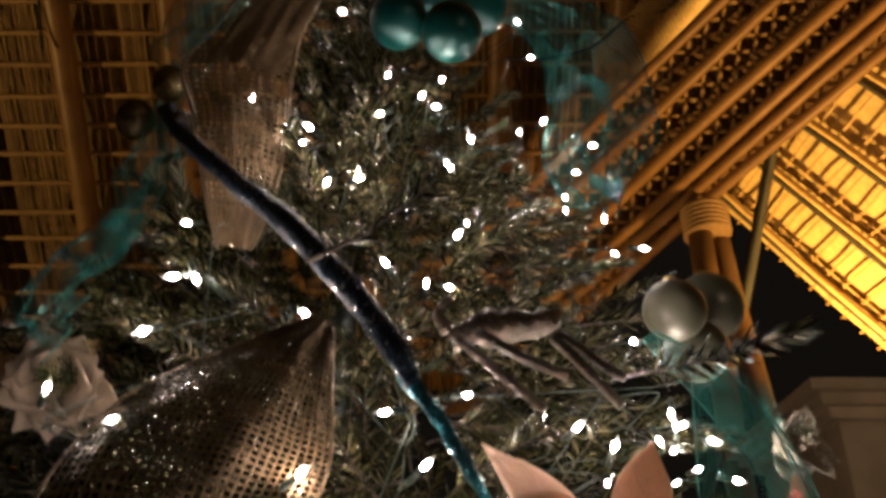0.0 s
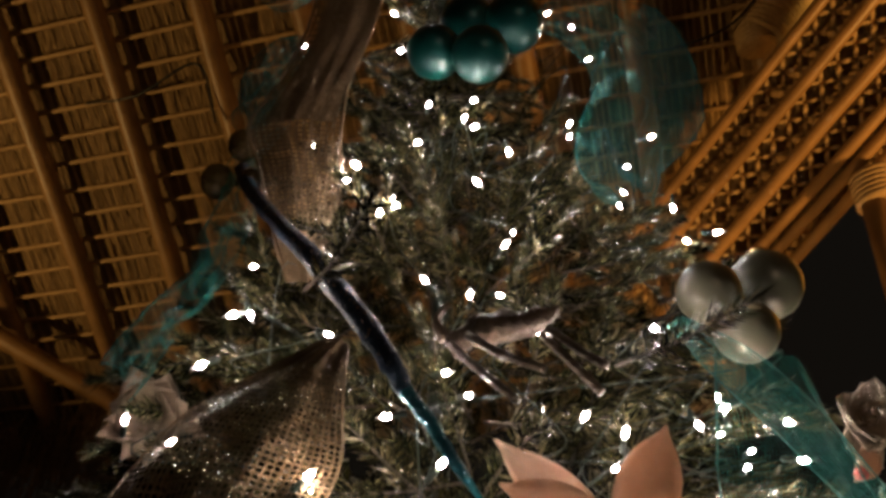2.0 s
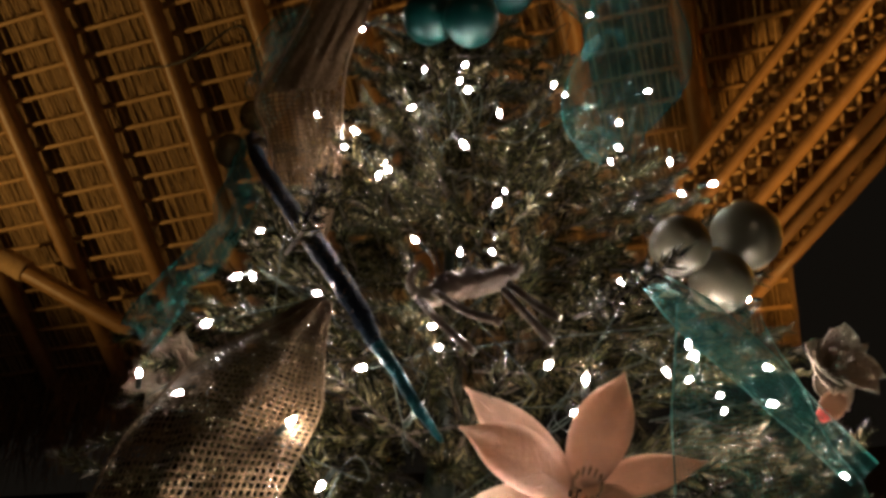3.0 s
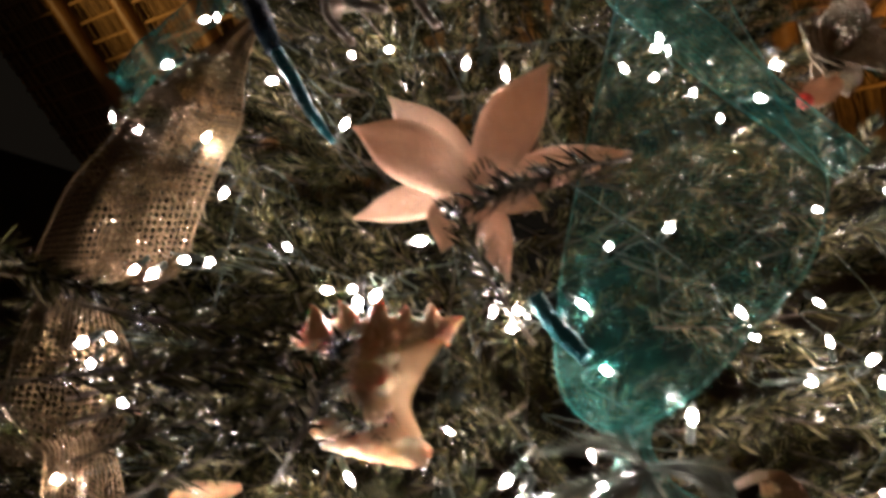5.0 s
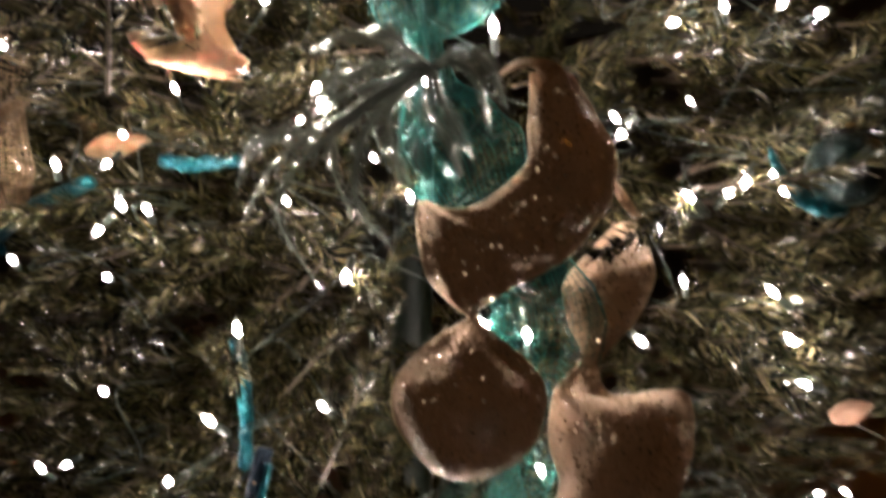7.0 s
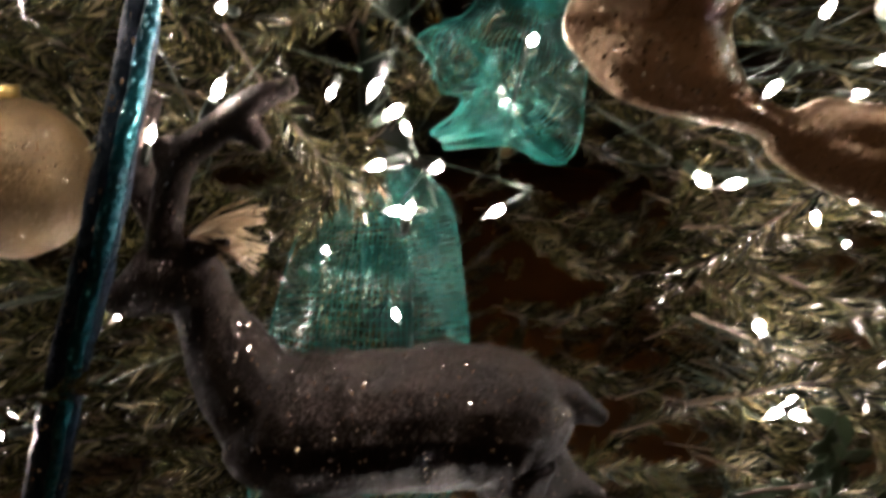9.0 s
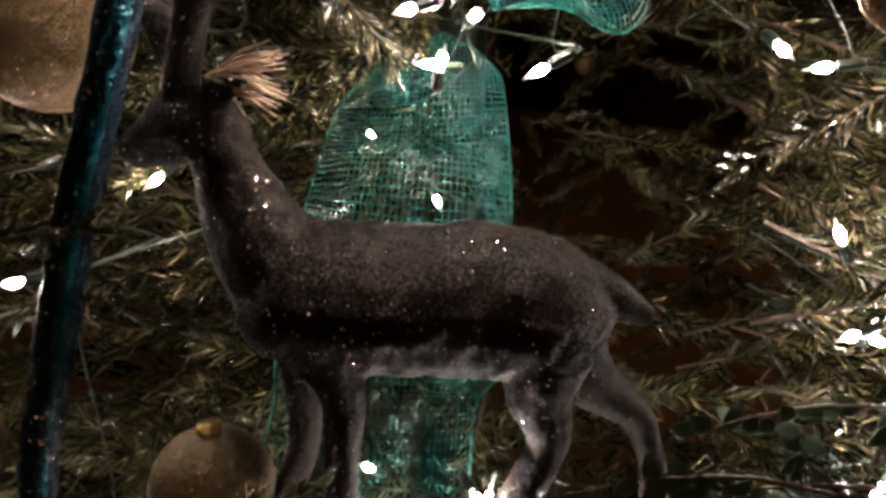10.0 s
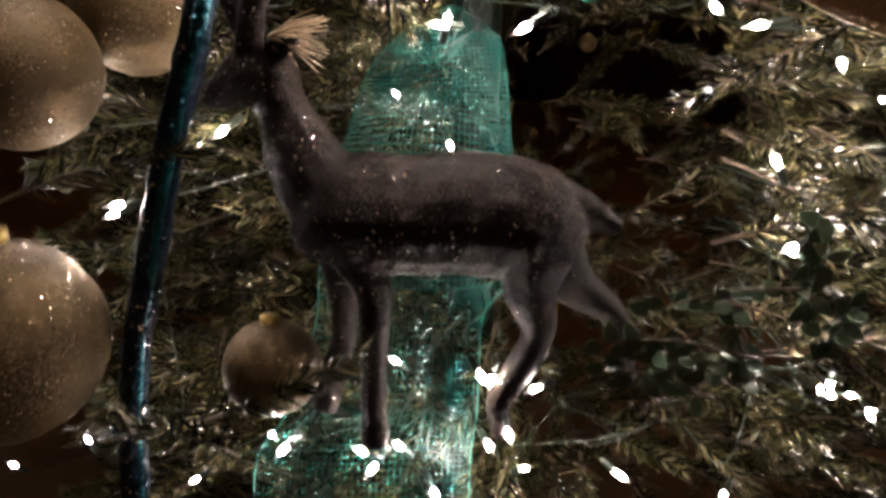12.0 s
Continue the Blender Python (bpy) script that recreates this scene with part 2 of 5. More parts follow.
def ball(c, r, seg=24, rings=14, squash=1.0):
    verts, faces = [], []
    for i in range(rings + 1):
        th = math.pi * i / rings
        for k in range(seg):
            g = 2 * math.pi * k / seg
            verts.append(Vector((c[0] + r * math.sin(th) * math.cos(g), c[1] + r * math.sin(th) * math.sin(g), c[2] + r * math.cos(th) * squash)))
    for i in range(rings):
        for k in range(seg):
            a, b = i * seg + k, i * seg + (k + 1) % seg
            faces.append((a, b, b + seg, a + seg))
    return verts, faces


def box(lo, hi):
    v = [(x, y, z) for x in (lo[0], hi[0]) for y in (lo[1], hi[1]) for z in (lo[2], hi[2])]
    return v, [(0, 1, 3, 2), (4, 6, 7, 5), (0, 4, 5, 1), (2, 3, 7, 6), (0, 2, 6, 4), (1, 5, 7, 3)]


AXIS = Vector((-0.20, 1.15, 0))
GIRTH = ([0.2, 0.95, 1.15, 1.35, 1.5, 1.6, 1.75, 1.92, 2.1, 2.28, 2.5, 2.95], [0.63, 0.62, 0.65, 0.685, 0.68, 0.64, 0.57, 0.50, 0.43, 0.36, 0.25, 0.0])
ROOM = Vector((0.3, 0.0, 1.45))


def axis_at(z):
    """The middle of the tree, which leans a little over its upper half."""
    s = min(1.0, max(0.0, (z - 1.4) / 0.6))
    return Vector((-0.20 + 0.06 * s, 1.15 - 0.03 * s, z))


def girth(z):
    return float(np.interp(z, *GIRTH))


def outward(p):
    v = Vector(p) - axis_at(p[2])
    v.z = 0.0
    return v.normalized() if v.length > 1e-4 else Vector((0, -1, 0))


def band(rows, n, m, bulge=0.0, ruffle=0.0, pitch=9.0, seed=1):
    """A strip of cloth along rows of x, y, z, half width, turn in degrees: a grid of places."""
    c = curve_through(rows, n)
    grid = np.zeros((len(c), m + 1, 3))
    for i, row in enumerate(c):
        a, b = c[max(i - 1, 0)][:3], c[min(i + 1, len(c) - 1)][:3]
        t = Vector(b - a).normalized()
        out = (ROOM - Vector(row[:3])).normalized()
        side = t.cross(out).normalized()
        nrm = side.cross(t).normalized()
        g = radians(row[4])
        side2, nrm2 = side * math.cos(g) + nrm * math.sin(g), nrm * math.cos(g) - side * math.sin(g)
        for k in range(m + 1):
            v = 2 * k / m - 1
            fold = ruffle * noise.noise(Vector((i / n * 1.7 + seed * 7, v * pitch * 0.35 + seed, seed))) * 2
            grid[i, k] = Vector(row[:3]) + side2 * (v * row[3]) + nrm2 * (bulge * (1 - v * v) * min(1, row[3] / 0.05) + fold * min(1.0, row[3] / 0.03))
    return grid


def span(left, right, n, m, bulge=0.0, ruffle=0.0, seed=1):
    """A sheet of cloth hung between two edge lines, bellied out towards the room: a grid of places."""
    a, b = curve_through(left, n), curve_through(right, n)
    grid = np.zeros((len(a), m + 1, 3))
    for i in range(len(a)):
        t = Vector((a[min(i + 1, len(a) - 1)] + b[min(i + 1, len(a) - 1)] - a[max(i - 1, 0)] - b[max(i - 1, 0)]))
        side = Vector(b[i] - a[i])
        nrm = t.cross(side)
        nrm = nrm.normalized() if nrm.length > 1e-9 else Vector((0, -1, 0))
        if nrm.dot(ROOM - Vector(a[i])) < 0:
            nrm = -nrm
        for k in range(m + 1):
            v = 2 * k / m - 1
            fold = 2 * ruffle * noise.noise(Vector((i / n * 0.9 + seed * 7, v * 2.6 + seed, seed))) * min(1.0, side.length / 0.06)
            grid[i, k] = Vector(a[i]) + side * (k / m) + nrm * (bulge * (1 - v * v) * min(1.0, side.length / 0.1) + fold)
    return grid


def netting(grid, step_u, step_v, width):
    """Crossing threads over a grid of places, every so many metres along and across."""
    verts, faces = [], []

    def strip(line, side):
        o = len(verts)
        for p, s in zip(line, side):
            l = np.linalg.norm(s)
            s = s / l * width / 2 if l > 1e-9 else s
            verts.append(p - s)
            verts.append(p + s)
        faces.extend([(o + 2 * i, o + 2 * i + 1, o + 2 * i + 3, o + 2 * i + 2) for i in range(len(line) - 1)])

    def resample(g, axis, count):
        x = np.linspace(0, g.shape[axis] - 1, count)
        lo = np.minimum(x.astype(int), g.shape[axis] - 2)
        f = (x - lo).reshape((-1, 1, 1) if axis == 0 else (1, -1, 1))
        return np.take(g, lo, axis) * (1 - f) + np.take(g, lo + 1, axis) * f

    length = np.linalg.norm(np.diff(grid[:, grid.shape[1] // 2], axis=0), axis=1).sum()
    across = max(np.linalg.norm(grid[:, -1] - grid[:, 0], axis=1))
    nu, nv = max(3, int(length / step_u)), max(3, int(across / step_v))
    g = resample(grid, 1, nv)
    du, dv = np.gradient(g, axis=0), np.gradient(g, axis=1)
    for k in range(nv):
        strip(g[:, k], dv[:, k])
    g = resample(grid, 0, nu)
    du = np.gradient(g, axis=0)
    for i in range(nu):
        strip(g[i], du[i])
    return verts, faces


def cloth(grid, thick):
    """A closed thin sheet over a grid of places."""
    a, b = grid.shape[:2]
    du, dv = np.gradient(grid, axis=0), np.gradient(grid, axis=1)
    nrm = np.cross(du, dv)
    nrm /= np.linalg.norm(nrm, axis=2, keepdims=True) + 1e-12
    top, low = (grid + nrm * thick / 2).reshape(-1, 3), (grid - nrm * thick / 2).reshape(-1, 3)
    n = a * b
    faces = []
    for i in range(a - 1):
        for k in range(b - 1):
            q = (i * b + k, i * b + k + 1, (i + 1) * b + k + 1, (i + 1) * b + k)
            faces.append(q)
            faces.append(tuple(x + n for x in q[::-1]))
    for i in range(a - 1):
        for k in (0, b - 1):
            p, q = i * b + k, (i + 1) * b + k
            faces.append((p, q, q + n, p + n))
    return list(top) + list(low), faces


def petal(base, tip, half, lift, out, bend=0.0, rows=9, thick=0.0012, ridge=0.15):
    """A pointed leaf from base to tip, cupped towards out, with a centre vein."""
    base, tip, out = Vector(base), Vector(tip), Vector(out).normalized()
    along = tip - base
    side = along.cross(out).normalized()
    grid = np.zeros((rows, 7, 3))
    for i in range(rows):
        s = i / (rows - 1)
        w = half * (math.sin(math.pi * min(1, s * 0.86 + 0.12)) ** 0.8) * (1 - s**6) + 0.0008
        for k in range(7):
            v = (k - 3) / 3
            wob = 0.10 * half * noise.noise(Vector((s * 4, v * 2, base.x * 90 + tip.z * 50)))
            grid[i, k] = base + along * s + side * (v * w) + out * (lift * math.sin(math.pi * s) - bend * s * s - ridge * half * (1 - abs(v)) * (1 - s) + wob)
    return cloth(grid, thick)


# ---------------------------------------------------------------- the room
room_floor = solo("floor", box((-9, -6, -0.1), (7, 8, 0.0)), STONE, "dark stone tile floor under the tree", "floor", kind="structure", smooth=False)
solo("wall_north", box((-9, 7.8, 0), (7, 8.0, 3.2)), DARK, "dark timber wall behind the tree", "wall", kind="structure", smooth=False)
solo("wall_west", box((-9.2, -6, 0), (-9, 8, 4.6)), DARK, "dark timber wall", "wall", kind="structure", smooth=False)
solo("wall_east", box((4.2, -6, 0), (4.4, 8, 3.2)), DARK, "dark timber wall", "wall", kind="structure", smooth=False)
solo("wall_south", box((-9, -6.2, 0), (7, -6.0, 6.5)), DARK, "dark timber wall", "wall", kind="structure", smooth=False)
SLOPE = math.tan(radians(42))


def roof_point(x, y, lift=0.0):
    return Vector((x, y + lift * math.sin(radians(42)), 4.62 - SLOPE * (y - 3.2) + lift * math.cos(radians(42))))


def pole(a, b, r0, r1, sides=10, steps=5, wob=0.006):
    a, b = Vector(a), Vector(b)
    rows = []
    for i in range(steps + 1):
        s = i / steps
        p = a.lerp(b, s) + Vector((random.uniform(-wob, wob), random.uniform(-wob, wob), random.uniform(-wob, wob)))
        rows.append((*p, r0 + (r1 - r0) * s))
    return tube(rows, sides, 2)


def sheet(fn, nu, nv, rough=0.02):
    verts = [fn(i / nu, k / nv) + Vector((0, 0, 1)) * random.uniform(-rough, rough) for i in range(nu + 1) for k in range(nv + 1)]
    faces = [(i * (nv + 1) + k, i * (nv + 1) + k + 1, (i + 1) * (nv + 1) + k + 1, (i + 1) * (nv + 1) + k) for i in range(nu) for k in range(nv)]
    return verts, faces


roof = thing("roof_north", (0, 3, 4.6), "pitched palm-thatch roof on varnished pole rafters", "roof", kind="structure")
part("thatch", sheet(lambda u, v: roof_point(-6.5 + (7.9 if v < 0.80 else 7.2) * u, 0.2 + 4.7 * v, 0.09), 60, 60), THATCH, roof, "brown dry palm thatch", kind="stuff")
reeds = []
for i in range(150):
    x = -6.4 + i * 0.052 + random.uniform(-0.012, 0.012)
    reeds.append(pole(roof_point(x, 0.3, 0.045), roof_point(x + random.uniform(-0.04, 0.04), 4.8 if x < 0.65 else 3.9, 0.045), 0.007, 0.006, 5, 6, 0.008))
part("reed", joined(reeds), REED, roof, kind="stuff")
for i, x in enumerate((-5.3, -4.64, -3.98, -3.32, -2.66, -2.0, -1.42, -0.84, -0.26, 0.31, 0.94)):
    part("rafter", pole(roof_point(x, 0.2, -0.05), roof_point(x, 4.75 if x < 0.9 else 3.9, -0.05), 0.060, 0.064, 12, 6, 0.012), POLE, roof)
for i in range(36):
    y = 0.35 + i * 0.122
    part("lath", pole(roof_point(-6.4, y, 0.02), roof_point(1.3 if y < 3.92 else 0.66, y, 0.02), 0.016, 0.014, 6, 9, 0.008), CANE, roof)

# plate log at the eaves with a lashed brace
brace = thing("brace_log", (-4.0, 4.2, 3.5), "round dark timber brace lashed with rope under the roof", "beam")
part("log", pole((-4.35, 3.55, 3.95), (-3.05, 4.35, 3.22), 0.065, 0.06, 12), POLE, brace)
for s in (0.08, 0.92):
    p = Vector((-4.35, 3.55, 3.95)).lerp(Vector((-3.05, 4.35, 3.22)), s)
    d = (Vector((-3.05, 4.35, 3.22)) - Vector((-4.35, 3.55, 3.95))).normalized()
    part("rope_lashing", joined([tube([(*(p + d * (k * 0.016 - 0.09)), 0.082), (*(p + d * (k * 0.016 - 0.076)), 0.082)], 14, 2) for k in range(12)]), ROPE, brace, "coils of pale rope")
fringe = []
for i in range(900):
    x, z = random.uniform(-6.4, -2.6), random.uniform(3.1, 3.45)
    y = 4.55 + random.uniform(-0.15, 0.25)
    fringe.append(tube([(x, y, z, 0.006), (x + random.uniform(-0.08, 0.08), y - 0.03, z - 0.2, 0.005), (x + random.uniform(-0.15, 0.15), y - random.uniform(0, 0.1), z - random.uniform(0.35, 0.6), 0.001)], 4, 1))
solo("thatch_fringe", joined(fringe), THATCH, "ragged hanging fringe of dry palm leaves at the eaves", "thatch", kind="stuff")

# the hip: woven mat under poles that rise towards the room
U = Vector((0.70, -0.55, 0.46)).normalized()
HA = Vector((1.10, 3.01, 3.48))
HB = Vector((-0.68, -0.304, 0.667)).normalized()
HN = HB.cross(U).normalized()


def hip(a, b, lift=0.0):
    return HA + U * a + HB * b - HN * lift


hip_roof = thing("roof_hip", HA, "sloping hip of woven cane matting under round poles", "roof", kind="structure")
part("backing", sheet(lambda u, v: hip(-1.0 + 3.4 * u, -0.03 + 0.60 * v, -0.05), 40, 8, 0.008), THATCH, hip_roof)
weave = []
for i in range(70):
    a = -0.98 + i * 0.048
    for j, b in enumerate(np.arange(0.0, 0.56, 0.048)):
        d = 0.021 if (i + j) % 2 else -0.021
        w = random.uniform(0.8, 1.2)
        weave.append(tube([(*hip(a - 0.022, b - d, -0.018), 0.007 * w), (*hip(a, b, 0.010), 0.010 * w), (*hip(a + 0.022, b + d, -0.018), 0.007 * w)], 5, 1))
part("woven_mat", joined(weave), REED, hip_roof, "open basket weave of pale cane", kind="stuff")
for b, r in ((0.56, 0.026), (0.41, 0.028), (0.24, 0.030), (0.11, 0.026), (0.04, 0.024), (-0.03, 0.026)):
    part("pole", pole(hip(-1.0, b, 0.04), hip(2.4, b, 0.04), r, r, 10, 6, 0.006), POLE, hip_roof)

# lashed post joint where hip and rafters meet
joint = thing("lashed_joint", (0.95, 3.17, 4.5), "short post bound with thick coils of pale rope", "beam")
ja, jb = Vector((0.88, 3.16, 4.42)), Vector((1.42, 2.98, 5.0))
part("post", pole(ja, jb, 0.118, 0.118, 14), POLE, joint)
jd = (jb - ja).normalized()
part("rope_lashing", joined([tube([(*(ja + jd * (0.02 + k * 0.026)), 0.130), (*(ja + jd * (0.033 + k * 0.026)), 0.146), (*(ja + jd * (0.046 + k * 0.026)), 0.130)], 16, 1) for k in range(24)]), ROPE, joint, "tight pale rope coils")
part("rope_collar", joined([tube([(*(Vector((0.86, 3.12, 4.34)) + Vector((0, 0, k * 0.024))), 0.078), (*(Vector((0.86, 3.12, 4.34)) + Vector((0, 0, k * 0.024 + 0.012))), 0.09), (*(Vector((0.86, 3.12, 4.34)) + Vector((0, 0, k * 0.024 + 0.024))), 0.078)], 16, 1) for k in range(8)]), ROPE, joint)

# the brightly lit side slope
V1, H1 = Vector((-0.446, 0.247, 0.853)).normalized(), Vector((-0.09, 1.0, 0.0)).normalized()
N1 = V1.cross(H1).normalized()
C1 = Vector((2.21, 3.893, 4.284))


def bay(a, b, lift=0.0):
    return C1 + V1 * a + H1 * b + N1 * lift


side_roof = thing("roof_east", C1, "side slope of pale reed thatch glowing under warm lamps", "roof", kind="structure")
part("thatch", sheet(lambda u, v: bay(-2.2 + 4.4 * u, -5.0 + 5.88 * v, -0.05), 30, 46, 0.012), REED, side_roof, kind="stuff")
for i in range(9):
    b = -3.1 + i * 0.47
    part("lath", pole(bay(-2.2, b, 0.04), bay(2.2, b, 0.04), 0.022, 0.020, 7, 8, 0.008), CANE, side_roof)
    # near-black strip that stands in for the shadow beside the lath
    part("lath_shadow_strip", pole(bay(-2.2, b + 0.055, 0.02), bay(2.2, b + 0.055, 0.02), 0.026, 0.026, 7, 8, 0.008), DARK, side_roof)
slips = []
for i in range(34):
    a = -2.0 + i * 0.135
    slips.append(pole(bay(a, -4.5, 0.005), bay(a + 0.02, 0.85, 0.005), 0.008, 0.008, 5, 20, 0.008))
part("reed", joined(slips), POLE, side_roof, kind="stuff")

column = thing("column", (1.18, 3.05, 2.9), "square timber column with a rope-bound head under the hip", "column")
part("shaft", pole((1.07, 2.98, 0.0), (1.09, 2.95, 3.30), 0.05, 0.05, 12), DIM_POLE, column)
part("strut", pole((1.27, 3.05, 2.35), (1.19, 3.0, 3.3), 0.045, 0.045, 10), DIM_POLE, column)
part("rope_head", joined([tube([(1.13, 2.96, 3.30 + k * 0.022, 0.10), (1.13, 2.96, 3.32 + k * 0.022, 0.10)], 14, 1) for k in range(6)]), ROPE, column)
solo("leaning_pole", pole((1.135, 6.86, 0.0), (1.81, 3.00, 4.63), 0.034, 0.032, 10), CABLE, "thin dark straight pole rising to the roof", "pole")
pillar = thing("pillar", (1.35, 2.2, 1.1), "cream plaster pillar with a stepped cap", "pillar")
part("shaft", box((1.03, 2.05, 0), (1.9, 2.6, 2.22)), PLASTER, pillar, smooth=False)
for k, (w, z) in enumerate(((0.03, 2.22), (0.055, 2.25), (0.085, 2.28))):
    part("moulding", box((1.03 - w, 2.05 - w, z), (1.9 + w, 2.6 + w, z + 0.03)), PLASTER, pillar, smooth=False)
for rows in (((-2.9, 3.0, 4.75), (-2.5, 2.95, 4.68), (-2.1, 2.9, 4.78), (-2.05, 3.1, 4.5)), ((0.3, 3.2, 4.52), (0.5, 3.1, 4.42), (0.75, 3.05, 4.45), (0.95, 3.0, 4.6), (1.15, 2.95, 4.62), (1.3, 2.9, 4.8))):
    solo("cable", tube([(*r, 0.008) for r in rows], 6, 8), CABLE, "loose black cable hanging under the roof poles", "cable")
# made-up fixture round the fill light, out of view
pendant = thing("assumed_pendant", (1.9, -2.2, 2.35), "assumed woven pendant, unseen, housing the warm fill behind the viewer", "lamp")
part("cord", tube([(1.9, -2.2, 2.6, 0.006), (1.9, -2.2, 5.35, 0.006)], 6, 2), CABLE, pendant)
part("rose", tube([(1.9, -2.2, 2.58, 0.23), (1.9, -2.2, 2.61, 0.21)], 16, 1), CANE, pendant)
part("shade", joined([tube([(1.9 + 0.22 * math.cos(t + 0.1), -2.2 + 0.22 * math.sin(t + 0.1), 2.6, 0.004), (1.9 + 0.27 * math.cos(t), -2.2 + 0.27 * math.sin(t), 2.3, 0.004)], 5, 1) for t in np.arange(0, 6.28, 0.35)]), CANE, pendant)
# unseen slope, added so the pendant cord has a roof to hang from
solo("roof_south", sheet(lambda u, v: Vector((-9 + 13.4 * u, 0.2 - 6.4 * v, 7.35 - 5.76 * v)), 20, 20), THATCH, "dark thatch roof slope over the room", "roof", kind="structure")

# ---------------------------------------------------------------- the tree
random.seed(7)


def sprig(length, count, rnd):
    """A branch tip along +x: a wire twig and flat curled needles all round it."""
    tw = tube([(0, 0, 0, 0.0022), (length * 0.5, 0, 0.006, 0.0018), (length, 0, 0.0, 0.0008)], 4, 2)
    verts, faces = [], []
    for i in range(count):
        s = rnd.random() ** 0.8
        x = length * (0.12 + 0.88 * s)
        g = rnd.uniform(0, 2 * math.pi)
        lean = rnd.uniform(0.55, 1.05) * (1 - 0.4 * s)
        ln = rnd.uniform(0.018, 0.038) * (1 - 0.25 * s)
        d = Vector((math.cos(lean), math.sin(lean) * math.cos(g), math.sin(lean) * math.sin(g)))
        side = d.cross(Vector((rnd.uniform(-1, 1), rnd.uniform(-1, 1), rnd.uniform(-1, 1)))).normalized()
        bow = d.cross(side) * rnd.uniform(-0.004, 0.004)
        p = Vector((x, 0, 0.006 * math.sin(math.pi * x / length)))
        w = rnd.uniform(0.0008, 0.0014)
        o = len(verts)
        verts += [p - side * w, p + side * w, p + d * ln * 0.55 + bow + side * w, p + d * ln * 0.55 + bow - side * w, p + d * ln]
        faces += [(o, o + 1, o + 2, o + 3), (o + 3, o + 2, o + 4)]
    return tw, (verts, faces)


def sprig_mesh(length, count, seed):
    tw, nd = sprig(length, count, random.Random(seed))
    v, f = joined([tw, nd])
    me = mesh_of("branch", v, f, BARK, False)
    me.materials.append(NEEDLE)
    idx = np.zeros(len(f), dtype=np.int32)
    idx[len(tw[1]) :] = 1
    me.polygons.foreach_set("material_index", idx)
    return me


SPRIGS = [sprig_mesh(random.uniform(0.14, 0.21), 190, 40 + k) for k in range(8)]
tree = thing("christmas_tree", (AXIS.x, AXIS.y, 0.0), "tall dark green artificial fir, densely needled and fully decorated", "tree")
part("trunk", tube([(AXIS.x, AXIS.y, 0, 0.04), (AXIS.x, AXIS.y, 1.4, 0.03), (-0.14, 1.12, 2.0, 0.02), (-0.14, 1.12, 2.9, 0.008)], 10, 4), SOCKET, tree)
part("stand", joined([tube([(AXIS.x, AXIS.y, 0.12, 0.02), (AXIS.x + 0.3 * math.cos(a), AXIS.y + 0.3 * math.sin(a), 0.02, 0.015)], 8, 2) for a in (0.4, 2.0, 3.6, 5.2)]), CABLE, tree)


# pockets without branch tips: behind the poinsettia, the dark gaps between boughs
POCKETS = (((0.13, 0.60, 1.69), 0.105), ((0.265, 0.745, 0.955), 0.095), ((0.25, 0.82, 1.0), 0.09), ((0.20, 0.83, 0.945), 0.10), ((0.192, 0.837, 0.962), 0.07), ((0.150, 0.927, 0.939), 0.10), ((0.083, 1.024, 0.918), 0.12), ((0.188, 0.890, 0.893), 0.06))


def branch_poses():
    """Branch tips over the cone, in four layers, thickest towards the room."""
    rnd = random.Random(21)
    rows = []
    for layer, (depth, gap) in enumerate(((0.05, 0.062), (0.11, 0.064), (0.18, 0.08), (0.36, 0.10))):
        z = 0.22
        while z < 2.93:
            r = max(0.03, girth(z) - depth)
            n = max(3, int(2 * math.pi * r / gap))
            for k in range(n):
                g = 2 * math.pi * (k + rnd.uniform(-0.45, 0.45)) / n
                back = math.sin(g) > 0.45
                if back and rnd.random() < 0.55:
                    continue
                zz = z + rnd.uniform(-0.045, 0.045)
                rr = r + rnd.uniform(-0.08, 0.03)
                out = Vector((math.cos(g), math.sin(g), 0))
                if out.x > 0 and out.y > -0.42:
                    rr += 0.09 if zz < 1.95 else 0.05 if zz < 2.35 else 0.0
                if layer < 2 and noise.noise(Vector((out.x * 3.4, out.y * 3.4, zz * 6.5))) < -0.17:
                    continue
                tip = axis_at(zz) + out * rr
                way = (out + Vector((rnd.uniform(-0.55, 0.55), rnd.uniform(-0.55, 0.55), rnd.uniform(-0.45, 0.55)))).normalized()
                if layer < 3 and any((tip - way * back_off - Vector(p)).length < d for p, d in POCKETS for back_off in (0.0, 0.06, 0.12)):
                    continue
                rows.append((tip, way, rnd.randrange(8), rnd.uniform(0, 6.28), rnd.uniform(0.8, 1.12), layer))
            z += gap * 0.98
    return rows


def branch_matrix(tip, way, spin, size, length):
    turn = way.to_track_quat("X", "Z").to_matrix().to_4x4() @ Matrix.Rotation(spin, 4, "X")
    return Matrix.Translation(tip - way * length * size) @ turn @ Matrix.Scale(size, 4)


